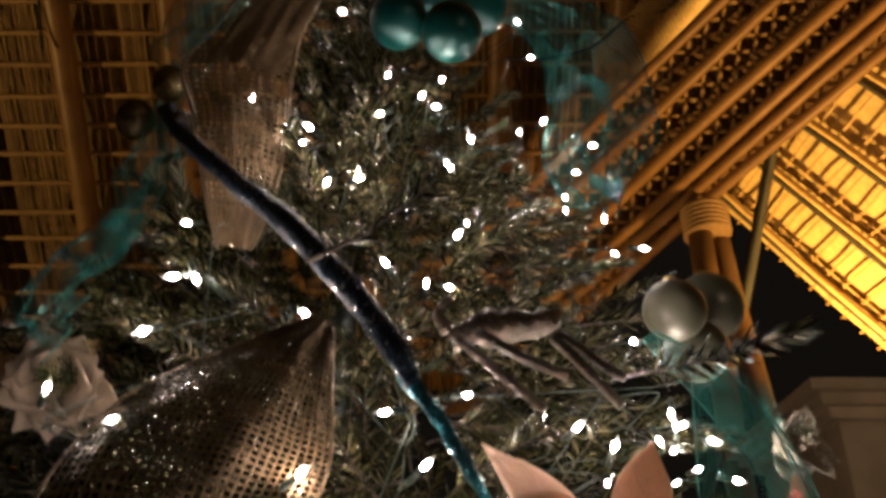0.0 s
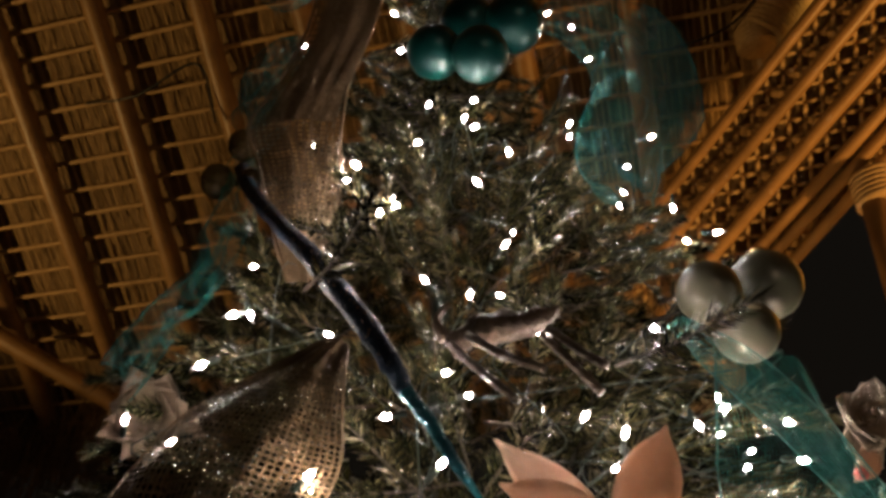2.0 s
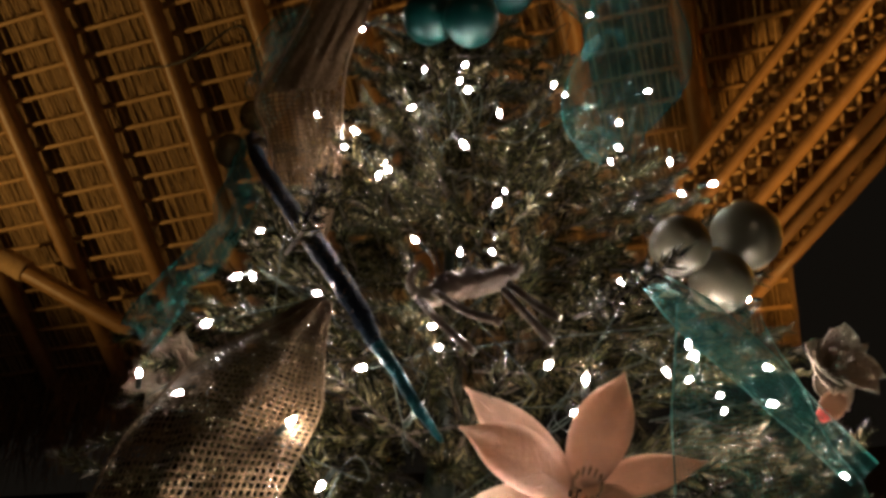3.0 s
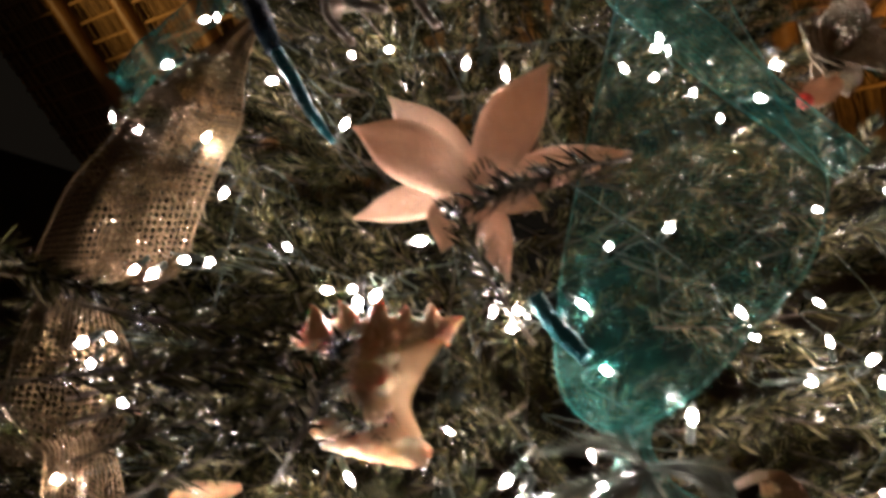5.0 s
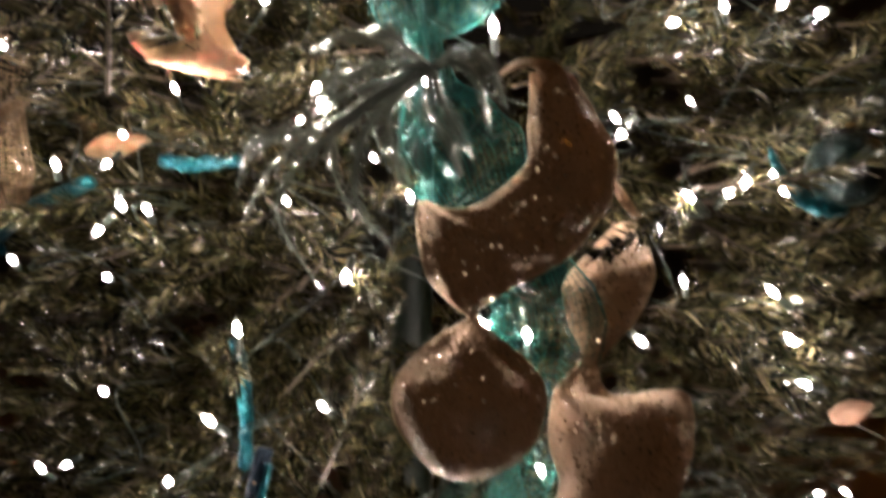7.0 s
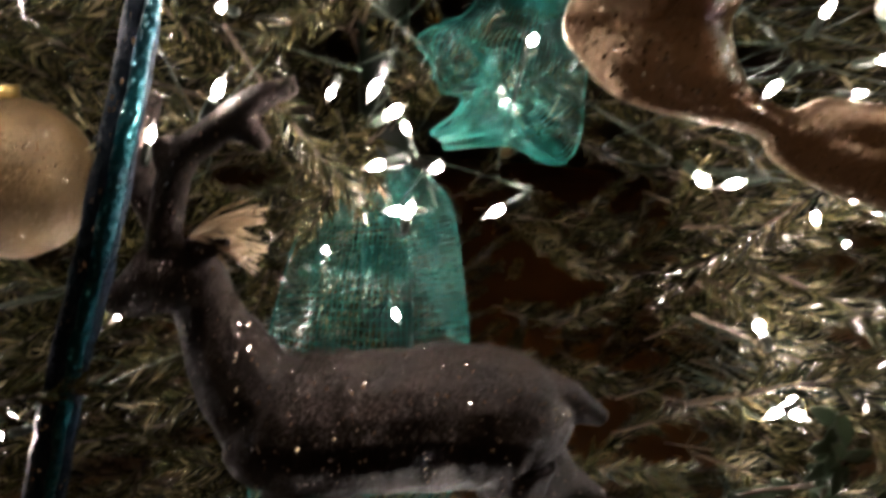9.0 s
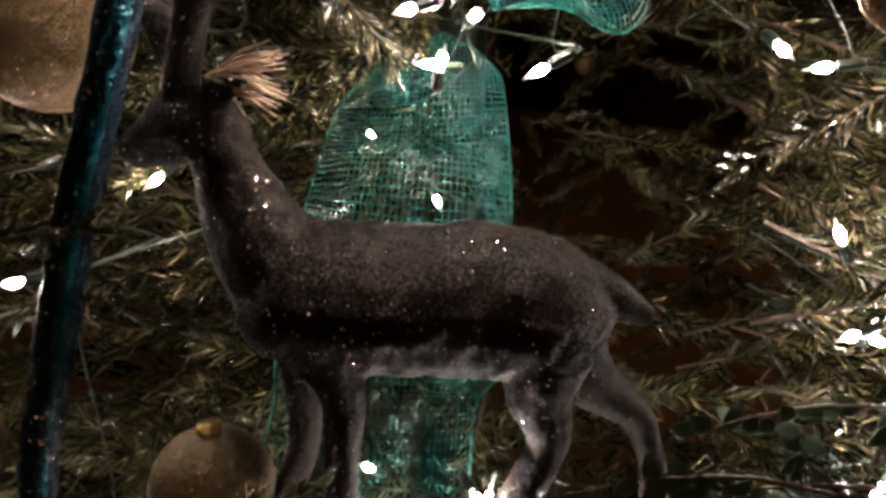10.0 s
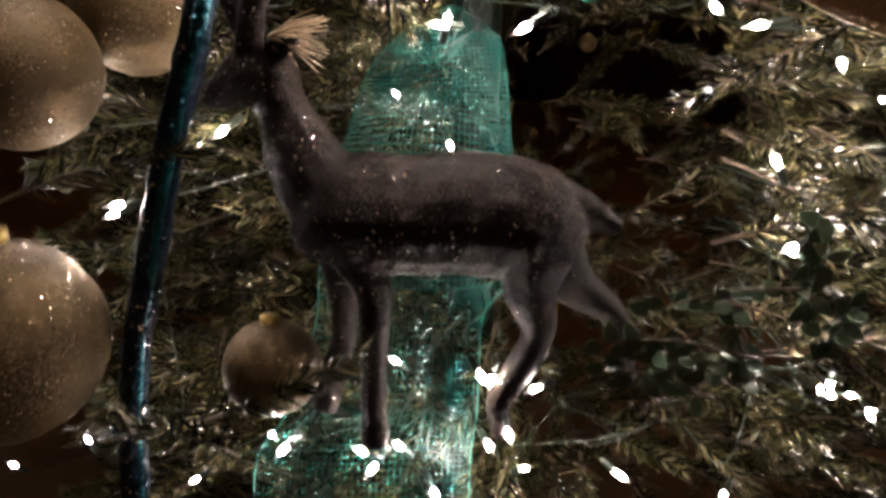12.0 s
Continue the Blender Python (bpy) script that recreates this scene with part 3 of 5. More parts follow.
POSES = branch_poses()
REACH = [max(v.co.x for v in me.vertices) * 0.86 for me in SPRIGS]
near = [p for p in POSES if p[5] == 0 and p[0].y < 0.95 and 0.6 < p[0].z < 2.4][:: 2][:300]
chosen = set(id(p) for p in near)
for tip, way, k, spin, size, layer in near:
    ob = new("branch", SPRIGS[k])
    ob.parent = tree
    ob.matrix_basis = Matrix.Translation((-AXIS.x, -AXIS.y, 0)) @ branch_matrix(tip, way, spin, size, REACH[k])
OUTER = [
    ((0.249, 0.618, 1.670), (0.215, 0.534, 1.630)),
    ((0.195, 0.601, 1.583), (0.199, 0.531, 1.623)),
    ((-0.111, 0.424, 1.610), (0.009, 0.418, 1.574)),
    ((0.124, 0.566, 1.493), (0.128, 0.477, 1.525)),
    ((0.355, 0.870, 0.998), (0.318, 0.797, 0.965)),
    ((0.040, 0.502, 0.905), (0.113, 0.551, 0.931)),
    ((0.138, 0.587, 0.762), (0.190, 0.622, 0.795)),
    ((0.197, 0.583, 1.827), (0.248, 0.521, 1.822)),
    ((-0.044, 0.480, 1.882), (0.002, 0.428, 1.881)),
    ((0.107, 0.498, 1.481), (0.174, 0.460, 1.536)),
    ((0.119, 0.737, 1.013), (0.148, 0.675, 0.994)),
    ((0.070, 0.787, 1.040), (0.145, 0.734, 1.013)),
    ((0.102, 0.484, 1.275), (0.187, 0.481, 1.300)),
    ((0.380, 0.782, 1.382), (0.375, 0.699, 1.354)),
    ((0.149, 0.541, 0.743), (0.182, 0.467, 0.801)),
]
OUTER_LOW = [
    ((0.053, 0.482, 1.527), (0.103, 0.512, 1.539)),
    ((0.055, 0.495, 1.482), (0.104, 0.521, 1.512)),
    ((0.034, 0.471, 1.562), (0.084, 0.507, 1.557)),
    ((0.016, 0.455, 1.532), (0.072, 0.496, 1.546)),
    ((0.026, 0.474, 1.488), (0.076, 0.515, 1.508)),
    ((-0.046, 0.449, 1.579), (0.017, 0.484, 1.565)),
    ((0.021, 0.487, 1.517), (0.075, 0.519, 1.537)),
    ((0.130, 0.689, 1.047), (0.163, 0.696, 1.010)),
    ((0.177, 0.648, 1.288), (0.226, 0.653, 1.339)),
    ((0.180, 0.656, 1.358), (0.231, 0.656, 1.397)),
    ((0.161, 0.639, 1.353), (0.217, 0.645, 1.318)),
    ((0.192, 0.658, 1.244), (0.220, 0.659, 1.300)),
]
for k, (root, tip) in enumerate(OUTER + OUTER_LOW):
    way = Vector(tip) - Vector(root)
    ob = new("branch", SPRIGS[k % 8])
    ob.parent = tree
    ob.matrix_basis = Matrix.Translation((-AXIS.x, -AXIS.y, 0)) @ branch_matrix(Vector(tip), way.normalized(), k * 1.3, 0.9, REACH[k % 8])
rest = [p for p in POSES if id(p) not in chosen]
ALL_V, ALL_L, ALL_N, ALL_M, base = [], [], [], [], 0
CO = []
for me in SPRIGS:
    co = np.empty(len(me.vertices) * 3)
    me.vertices.foreach_get("co", co)
    li = np.empty(len(me.loops), dtype=np.int32)
    me.loops.foreach_get("vertex_index", li)
    ls = np.empty(len(me.polygons), dtype=np.int32)
    me.polygons.foreach_get("loop_total", ls)
    mi = np.empty(len(me.polygons), dtype=np.int32)
    me.polygons.foreach_get("material_index", mi)
    CO.append((co.reshape(-1, 3), li, ls, mi))
for tip, way, k, spin, size, layer in rest:
    m = np.array(branch_matrix(tip - Vector((AXIS.x, AXIS.y, 0)), way, spin, size, REACH[k]))
    co, li, ls, mi = CO[k]
    ALL_V.append(co @ m[:3, :3].T + m[:3, 3])
    ALL_L.append(li + base)
    ALL_N.append(ls)
    ALL_M.append(mi)
    base += len(co)
V, L, N, M = np.concatenate(ALL_V), np.concatenate(ALL_L), np.concatenate(ALL_N), np.concatenate(ALL_M)
big = bpy.data.meshes.new("foliage")
big.vertices.add(len(V))
big.vertices.foreach_set("co", V.ravel())
big.loops.add(len(L))
big.loops.foreach_set("vertex_index", L.astype(np.int32))
big.polygons.add(len(N))
big.polygons.foreach_set("loop_start", np.r_[0, np.cumsum(N)[:-1]].astype(np.int32))
big.materials.append(BARK)
big.materials.append(NEEDLE)
big.polygons.foreach_set("material_index", M)
big.update(calc_edges=True)
foliage = tagged(new("foliage", big), "dense inner branches with thin curled needles", kind="stuff")
foliage.parent = tree

# ---------------------------------------------------------------- light strings


def lathe(profile, sides):
    verts = [Vector((r * math.cos(2 * math.pi * k / sides), r * math.sin(2 * math.pi * k / sides), z)) for z, r in profile for k in range(sides)]
    faces = [(i * sides + k, i * sides + (k + 1) % sides, (i + 1) * sides + (k + 1) % sides, (i + 1) * sides + k) for i in range(len(profile) - 1) for k in range(sides)]
    faces += [tuple(range(sides))[::-1], tuple(range(len(verts) - sides, len(verts)))]
    return verts, faces


bulb_mesh = mesh_of("bulb", *lathe([(-0.005, 0.0018), (-0.003, 0.0029), (0.0, 0.0032), (0.003, 0.0027), (0.006, 0.0019), (0.0095, 0.0010), (0.0135, 0.0002)], 10), BULB)
socket_mesh = mesh_of("socket", *lathe([(-0.026, 0.0026), (-0.023, 0.0040), (-0.010, 0.0040), (-0.008, 0.0034)], 8), SOCKET, False)
rnd = random.Random(5)


def hang_string(bulbs):
    """Lamps in their sockets at the places given, joined by one wire."""
    centre = np.mean(np.array(bulbs), axis=0)
    string = thing("light_string", centre, "string of small clear white lamps on dark green wire", "fairy lights", "fairy light strings")
    order, left = [bulbs[0]], list(bulbs[1:])
    while left:
        q = min(left, key=lambda p: (Vector(p) - Vector(order[-1])).length)
        left.remove(q)
        order.append(q)
    wire = []
    for p in order:
        o = outward(p)
        way = (o * rnd.uniform(-0.1, 0.9) + Vector((rnd.uniform(-0.9, 0.9), rnd.uniform(-0.4, 0.4), rnd.uniform(-1.0, 0.9)))).normalized()
        b = new("bulb", bulb_mesh)
        b.parent = string
        b.matrix_basis = Matrix.Translation(Vector(p) - Vector(centre)) @ way.to_track_quat("Z", "Y").to_matrix().to_4x4() @ Matrix.Scale(rnd.uniform(0.52, 0.85), 4)
        s = new("socket", socket_mesh)
        s.parent = b
        end = Vector(p) - way * 0.024 - o * 0.012
        wire += [(*end, 0.0008), (*(end - o * 0.075), 0.0008)]
    part("wire", tube(wire, 4, 5, closed=False), SOCKET, string)


hang_string([(-0.070, 1.038, 2.823), (-0.208, 1.023, 2.734), (-0.106, 0.948, 2.604), (0.086, 0.973, 2.601), (-0.259, 0.957, 2.559), (0.126, 0.941, 2.527), (-0.296, 0.857, 2.516), (-0.140, 0.882, 2.490), (0.145, 0.963, 2.474), (0.220, 0.932, 2.281), (-0.058, 0.769, 2.268), (0.111, 0.880, 2.264), (-0.017, 0.798, 2.260), (0.008, 0.745, 2.240), (-0.221, 0.772, 2.234), (0.000, 0.781, 2.228), (0.182, 0.877, 2.198), (0.173, 0.925, 2.190), (0.236, 0.982, 2.190), (-0.064, 0.746, 2.190), (0.042, 0.786, 2.183), (0.123, 0.741, 2.175), (-0.144, 0.746, 2.171), (0.289, 0.992, 2.148), (0.165, 0.884, 2.144), (0.246, 0.984, 2.136), (-0.144, 0.720, 2.130), (-0.125, 0.785, 2.122), (0.015, 0.723, 2.101), (0.037, 0.818, 2.085)])
hang_string([(-0.079, 0.716, 2.081), (0.026, 0.824, 2.074), (-0.256, 0.726, 2.032), (0.016, 0.832, 2.010), (-0.051, 0.741, 1.993), (-0.009, 0.780, 1.988), (-0.237, 0.665, 1.939), (-0.215, 0.664, 1.935), (0.304, 0.868, 1.922), (0.185, 0.708, 1.892), (0.085, 0.677, 1.884), (-0.106, 0.623, 1.883), (-0.023, 0.732, 1.878), (-0.239, 0.626, 1.868), (0.314, 0.912, 1.854), (0.237, 0.798, 1.851), (0.242, 0.805, 1.840), (0.241, 0.781, 1.834), (0.214, 0.769, 1.815), (-0.296, 0.606, 1.813), (0.233, 0.793, 1.812), (0.028, 0.619, 1.810), (0.262, 0.900, 1.806), (0.261, 0.815, 1.800), (0.119, 0.659, 1.797), (0.310, 0.848, 1.796), (-0.034, 0.588, 1.787), (-0.239, 0.601, 1.786), (0.150, 0.671, 1.784), (-0.005, 0.652, 1.764)])
hang_string([(0.387, 1.077, 1.761), (0.139, 0.662, 1.752), (-0.088, 0.567, 1.738), (0.347, 0.871, 1.694), (-0.051, 0.562, 1.681), (0.243, 0.793, 1.672), (-0.051, 0.637, 1.652), (0.216, 0.726, 1.644), (0.113, 0.612, 1.634), (-0.045, 0.526, 1.617), (-0.025, 0.533, 1.615), (-0.092, 0.532, 1.611), (-0.088, 0.513, 1.611), (0.412, 0.938, 1.606), (0.352, 0.809, 1.603), (0.074, 0.585, 1.596), (0.094, 0.587, 1.590), (0.079, 0.552, 1.589), (0.312, 0.734, 1.587), (0.292, 0.863, 1.585), (0.229, 0.644, 1.584), (0.097, 0.564, 1.581), (0.171, 0.623, 1.579), (0.192, 0.620, 1.578), (0.401, 0.872, 1.576), (0.359, 0.801, 1.571), (0.196, 0.605, 1.564), (0.382, 0.847, 1.562), (-0.103, 0.510, 1.559), (0.429, 0.981, 1.555)])
hang_string([(-0.114, 0.494, 1.553), (0.326, 0.910, 1.549), (0.422, 0.899, 1.548), (0.385, 0.873, 1.547), (0.102, 0.634, 1.546), (0.246, 0.643, 1.539), (-0.100, 0.494, 1.536), (0.286, 0.696, 1.512), (-0.062, 0.499, 1.508), (0.469, 1.096, 1.505), (0.109, 0.666, 1.496), (0.094, 0.549, 1.488), (0.205, 0.713, 1.483), (0.190, 0.613, 1.467), (0.113, 0.547, 1.465), (0.244, 0.642, 1.465), (0.386, 0.809, 1.464), (0.203, 0.606, 1.453), (-0.120, 0.492, 1.452), (0.351, 0.759, 1.449), (0.175, 0.611, 1.445), (0.352, 0.768, 1.438), (0.073, 0.529, 1.432), (0.235, 0.626, 1.416), (0.418, 0.909, 1.414), (-0.024, 0.523, 1.413), (0.042, 0.532, 1.412), (0.406, 0.876, 1.405), (0.428, 0.904, 1.398), (0.392, 0.879, 1.397)])
hang_string([(0.392, 0.799, 1.392), (0.248, 0.651, 1.390), (0.176, 0.597, 1.385), (0.058, 0.535, 1.380), (0.066, 0.551, 1.378), (0.044, 0.524, 1.361), (-0.059, 0.502, 1.335), (0.205, 0.629, 1.331), (0.383, 0.814, 1.328), (0.028, 0.538, 1.324), (0.420, 0.908, 1.315), (0.274, 0.706, 1.294), (0.142, 0.579, 1.290), (0.296, 0.731, 1.286), (0.361, 0.791, 1.281), (0.420, 0.956, 1.272), (0.429, 0.938, 1.271), (0.027, 0.535, 1.233), (0.189, 0.621, 1.233), (0.432, 0.966, 1.230), (0.089, 0.590, 1.210), (0.307, 0.737, 1.182), (0.076, 0.562, 1.165), (0.461, 1.243, 1.164), (-0.043, 0.537, 1.158), (-0.065, 0.525, 1.153), (0.482, 1.232, 1.137), (0.200, 0.670, 1.126), (0.365, 0.871, 1.114), (0.040, 0.566, 1.114)])
hang_string([(0.137, 0.630, 1.111), (0.387, 0.973, 1.101), (0.419, 1.074, 1.099), (0.039, 0.649, 1.097), (0.257, 0.728, 1.096), (0.388, 0.945, 1.087), (0.197, 0.674, 1.072), (0.144, 0.619, 1.072), (0.347, 0.842, 1.071), (0.187, 0.653, 1.070), (0.376, 0.934, 1.066), (0.208, 0.677, 1.061), (0.148, 0.880, 1.057), (0.203, 0.692, 1.051), (0.100, 0.609, 1.048), (0.401, 1.260, 1.046), (0.198, 0.674, 1.033), (0.222, 0.695, 1.032), (0.322, 0.811, 1.020), (0.214, 0.681, 1.011), (0.320, 0.877, 1.010), (0.202, 0.685, 1.008), (0.241, 0.722, 1.007), (0.372, 0.985, 0.988), (0.360, 0.927, 0.985), (0.383, 1.021, 0.975), (0.370, 0.994, 0.956), (0.058, 0.775, 0.949), (-0.082, 0.550, 0.933), (-0.005, 0.646, 0.922)])
hang_string([(0.343, 0.879, 0.919), (0.130, 0.769, 0.915), (0.032, 0.542, 0.884), (-0.041, 0.567, 0.860), (0.354, 0.899, 0.854), (0.356, 0.934, 0.851), (0.364, 0.917, 0.849), (0.348, 0.919, 0.845), (0.229, 0.706, 0.769), (0.150, 0.693, 0.760), (0.254, 0.734, 0.760), (0.222, 0.724, 0.759), (0.111, 0.630, 0.758), (0.374, 0.946, 0.732), (0.246, 0.717, 0.727), (0.377, 0.965, 0.721), (0.106, 0.609, 0.711), (0.178, 0.672, 0.707), (0.164, 0.648, 0.706), (0.220, 0.726, 0.703), (0.401, 0.991, 0.703), (-0.088, 0.547, 0.698), (0.112, 0.615, 0.698), (0.166, 0.657, 0.689), (0.244, 0.740, 0.689), (0.295, 0.790, 0.685), (0.195, 0.694, 0.664), (0.340, 0.870, 0.653), (0.016, 0.589, 0.639), (-0.126, 0.555, 0.630)])
hang_string([(-0.348, 0.544, 0.508), (0.374, 0.968, 0.729), (0.383, 0.995, 0.713), (0.390, 1.031, 0.688), (0.355, 0.920, 0.852), (0.287, 0.795, 0.682)])

# ---------------------------------------------------------------- ribbons of open mesh
def mesh_ribbon(name, rows, mat, label, step, width, bulge, ruffle, seed, n=10, m=16, hems=True):
    grid = band(rows, n, m, bulge, ruffle, 9, seed)
    t = thing(name, grid[0, m // 2], label, "ribbon")
    part("netting", netting(grid, step, step, width), mat, t, smooth=False)
    if hems:
        for k in (0, m):
            part("hem", tube([(*p, max(width * 1.1, 0.0009)) for p in grid[::2, k]], 4, 1), mat, t)
    return t


def span_ribbon(name, left, right, mat, label, step, width, bulge, ruffle, seed, n=8, m=14, folds=(), tight=0.9):
    """A mesh ribbon between two edge lines, with the strips where it lies double."""
    grid = span(left, right, n, m, bulge, ruffle, seed)
    t = thing(name, grid[0, m // 2], label, "ribbon")
    part("netting", netting(grid, step, step, width), mat, t, smooth=False)
    for k in (0, m):
        part("hem", tube([(*p, max(width * 0.8, 0.0008)) for p in grid[::2, k]], 4, 1), mat, t)
    for a, b in folds:
        part("fold", netting(span(a, b, n, m, 0.006, ruffle * 0.5, seed + 3), step * tight, step * tight, width), mat, t, "doubled layer of the mesh", smooth=False)
    return t


span_ribbon("gold_ribbon", [(-0.211, 0.730, 2.548), (-0.227, 0.733, 2.416), (-0.264, 0.732, 2.320), (-0.295, 0.729, 2.251), (-0.280, 0.742, 2.197), (-0.268, 0.755, 2.142), (-0.254, 0.771, 2.082), (-0.238, 0.779, 2.036)], [(-0.110, 0.758, 2.549), (-0.143, 0.760, 2.410), (-0.169, 0.759, 2.320), (-0.173, 0.757, 2.242), (-0.175, 0.767, 2.185), (-0.179, 0.775, 2.130), (-0.191, 0.789, 2.082), (-0.204, 0.789, 2.036)], GOLD_NET, "wide gold mesh ribbon trailing down the tree, semi-transparent", 0.0085, 0.0034, 0.012, 0.004, 3, folds=(([(-0.184, 0.723, 2.532), (-0.206, 0.727, 2.405), (-0.243, 0.726, 2.310), (-0.268, 0.725, 2.251)], [(-0.105, 0.745, 2.532), (-0.141, 0.749, 2.399), (-0.168, 0.747, 2.310), (-0.180, 0.745, 2.248)]),), tight=0.5)
span_ribbon("gold_ribbon", [(-0.096, 0.605, 1.872), (-0.195, 0.592, 1.820), (-0.246, 0.570, 1.768), (-0.257, 0.541, 1.694), (-0.266, 0.532, 1.635), (-0.256, 0.542, 1.624)], [(-0.079, 0.606, 1.862), (-0.074, 0.595, 1.794), (-0.073, 0.588, 1.743), (-0.093, 0.582, 1.692), (-0.130, 0.592, 1.637), (-0.165, 0.603, 1.628)], GOLD_NET, "billowing gold mesh ribbon gathered to a point at the top", 0.0056, 0.0021, 0.022, 0.006, 8)
span_ribbon("gold_ribbon", [(-0.256, 0.542, 1.624), (-0.233, 0.517, 1.592), (-0.208, 0.495, 1.554), (-0.212, 0.491, 1.513), (-0.255, 0.511, 1.471)], [(-0.165, 0.603, 1.628), (-0.170, 0.562, 1.585), (-0.131, 0.549, 1.549), (-0.123, 0.552, 1.512), (-0.173, 0.566, 1.475)], GOLD_NET, "puff of gold mesh ribbon tucked under the larger billow", 0.0056, 0.0014, 0.022, 0.006, 9)
span_ribbon("gold_ribbon", [(-0.255, 0.511, 1.471), (-0.167, 0.504, 1.475), (-0.129, 0.488, 1.436), (-0.126, 0.492, 1.396), (-0.149, 0.513, 1.375)], [(-0.173, 0.566, 1.475), (-0.129, 0.542, 1.466), (-0.086, 0.529, 1.433), (-0.087, 0.530, 1.398), (-0.123, 0.538, 1.376)], GOLD_NET, "last short puff of gold mesh ribbon deep at the side", 0.0056, 0.0013, 0.022, 0.006, 10)
mesh_ribbon("teal_ribbon", [(0.07, 0.80, 2.42, 0.012, 10), (0.13, 0.80, 2.40, 0.03, 0), (0.20, 0.84, 2.37, 0.06, 0), (0.215, 0.83, 2.26, 0.07, -10), (0.175, 0.79, 2.16, 0.055, 0), (0.185, 0.77, 2.07, 0.02, 20)], TEAL_NET, "sheer teal mesh ribbon puffed out from the tree", 0.0024, 0.0005, 0.03, 0.03, 12)
mesh_ribbon("teal_ribbon", [(-0.30, 0.86, 2.50, 0.03, 0), (-0.33, 0.85, 2.40, 0.04, 15), (-0.335, 0.79, 2.25, 0.018, 30), (-0.325, 0.775, 2.15, 0.026, 10), (-0.34, 0.74, 2.02, 0.024, 30), (-0.36, 0.69, 1.93, 0.024, 0), (-0.33, 0.63, 1.86, 0.02, 0)], TEAL_NET, "sheer teal mesh ribbon wound round the tree edge", 0.0024, 0.0005, 0.02, 0.03, 15)
mesh_ribbon("teal_ribbon", [(-0.348, 0.807, 2.344, 0.012, 0), (-0.324, 0.790, 2.377, 0.030, 0), (-0.284, 0.783, 2.416, 0.032, 0), (-0.256, 0.780, 2.446, 0.012, 0)], TEAL_NET, "small dark teal mesh tuft beside the gold ribbon", 0.0024, 0.0005, 0.02, 0.02, 41)
mesh_ribbon("teal_ribbon", [(-0.362, 0.778, 2.622, 0.015, 0), (-0.319, 0.799, 2.583, 0.028, 0), (-0.259, 0.806, 2.608, 0.020, 0)], TEAL_NET, "small crumpled teal mesh tuft near the tree top", 0.0024, 0.0005, 0.02, 0.03, 43)
mesh_ribbon("teal_ribbon", [(0.205, 0.725, 1.905, 0.008, 20), (0.245, 0.700, 1.85, 0.019, 10), (0.29, 0.715, 1.80, 0.020, 0), (0.335, 0.77, 1.755, 0.018, -10), (0.38, 0.84, 1.72, 0.016, 0)], TEAL_NET, "narrow teal mesh ribbon slanting down between the lamps", 0.0030, 0.0005, 0.008, 0.006, 17)
span_ribbon("teal_ribbon", [(0.235, 0.711, 1.862), (0.226, 0.699, 1.793), (0.218, 0.686, 1.732), (0.211, 0.666, 1.655), (0.209, 0.654, 1.603), (0.210, 0.644, 1.553), (0.217, 0.645, 1.519), (0.239, 0.654, 1.499)], [(0.311, 0.742, 1.850), (0.330, 0.758, 1.793), (0.346, 0.761, 1.729), (0.367, 0.776, 1.685), (0.351, 0.765, 1.620), (0.319, 0.725, 1.571), (0.286, 0.697, 1.526), (0.252, 0.663, 1.499)], TEAL_NET, "broad sheer teal mesh ribbon drawn in to a gather", 0.0036, 0.00030, 0.03, 0.008, 21, folds=(([(0.351, 0.753, 1.617), (0.322, 0.723, 1.584), (0.285, 0.690, 1.548), (0.257, 0.661, 1.516), (0.247, 0.653, 1.500)], [(0.357, 0.763, 1.621), (0.322, 0.724, 1.569), (0.293, 0.695, 1.528), (0.272, 0.674, 1.508), (0.255, 0.658, 1.498)]), ([(0.209, 0.650, 1.594), (0.210, 0.643, 1.553), (0.218, 0.640, 1.517), (0.239, 0.648, 1.498)], [(0.214, 0.653, 1.594), (0.219, 0.649, 1.554), (0.237, 0.652, 1.523), (0.248, 0.654, 1.499)])))
mesh_ribbon("teal_ribbon", [(0.256, 0.655, 1.505, 0.016, 0), (0.258, 0.66, 1.482, 0.013, 0), (0.263, 0.67, 1.447, 0.042, 0), (0.27, 0.685, 1.41, 0.050, 10), (0.285, 0.71, 1.36, 0.03, 0), (0.31, 0.735, 1.30, 0.045, 0), (0.275, 0.76, 1.19, 0.04, 0), (0.235, 0.79, 1.13, 0.04, 0)], TEAL_NET, "sheer teal mesh ribbon hanging in puffs behind the brown curls", 0.0034, 0.0005, 0.03, 0.012, 21)
span_ribbon("teal_ribbon", [(0.181, 0.806, 1.143), (0.168, 0.781, 1.112), (0.156, 0.760, 1.093), (0.174, 0.762, 1.078), (0.189, 0.761, 1.059), (0.179, 0.743, 1.043)], [(0.219, 0.834, 1.143), (0.238, 0.827, 1.095), (0.247, 0.816, 1.058), (0.242, 0.797, 1.026), (0.216, 0.774, 1.035), (0.189, 0.747, 1.033)], TEAL_NET, "crumpled end of teal mesh ribbon above the deer", 0.0034, 0.0006, 0.03, 0.016, 33, folds=(([(0.176, 0.771, 1.102), (0.196, 0.772, 1.085), (0.198, 0.760, 1.065), (0.191, 0.747, 1.048)], [(0.194, 0.781, 1.093), (0.214, 0.775, 1.065), (0.231, 0.774, 1.040), (0.244, 0.786, 1.026)]),))
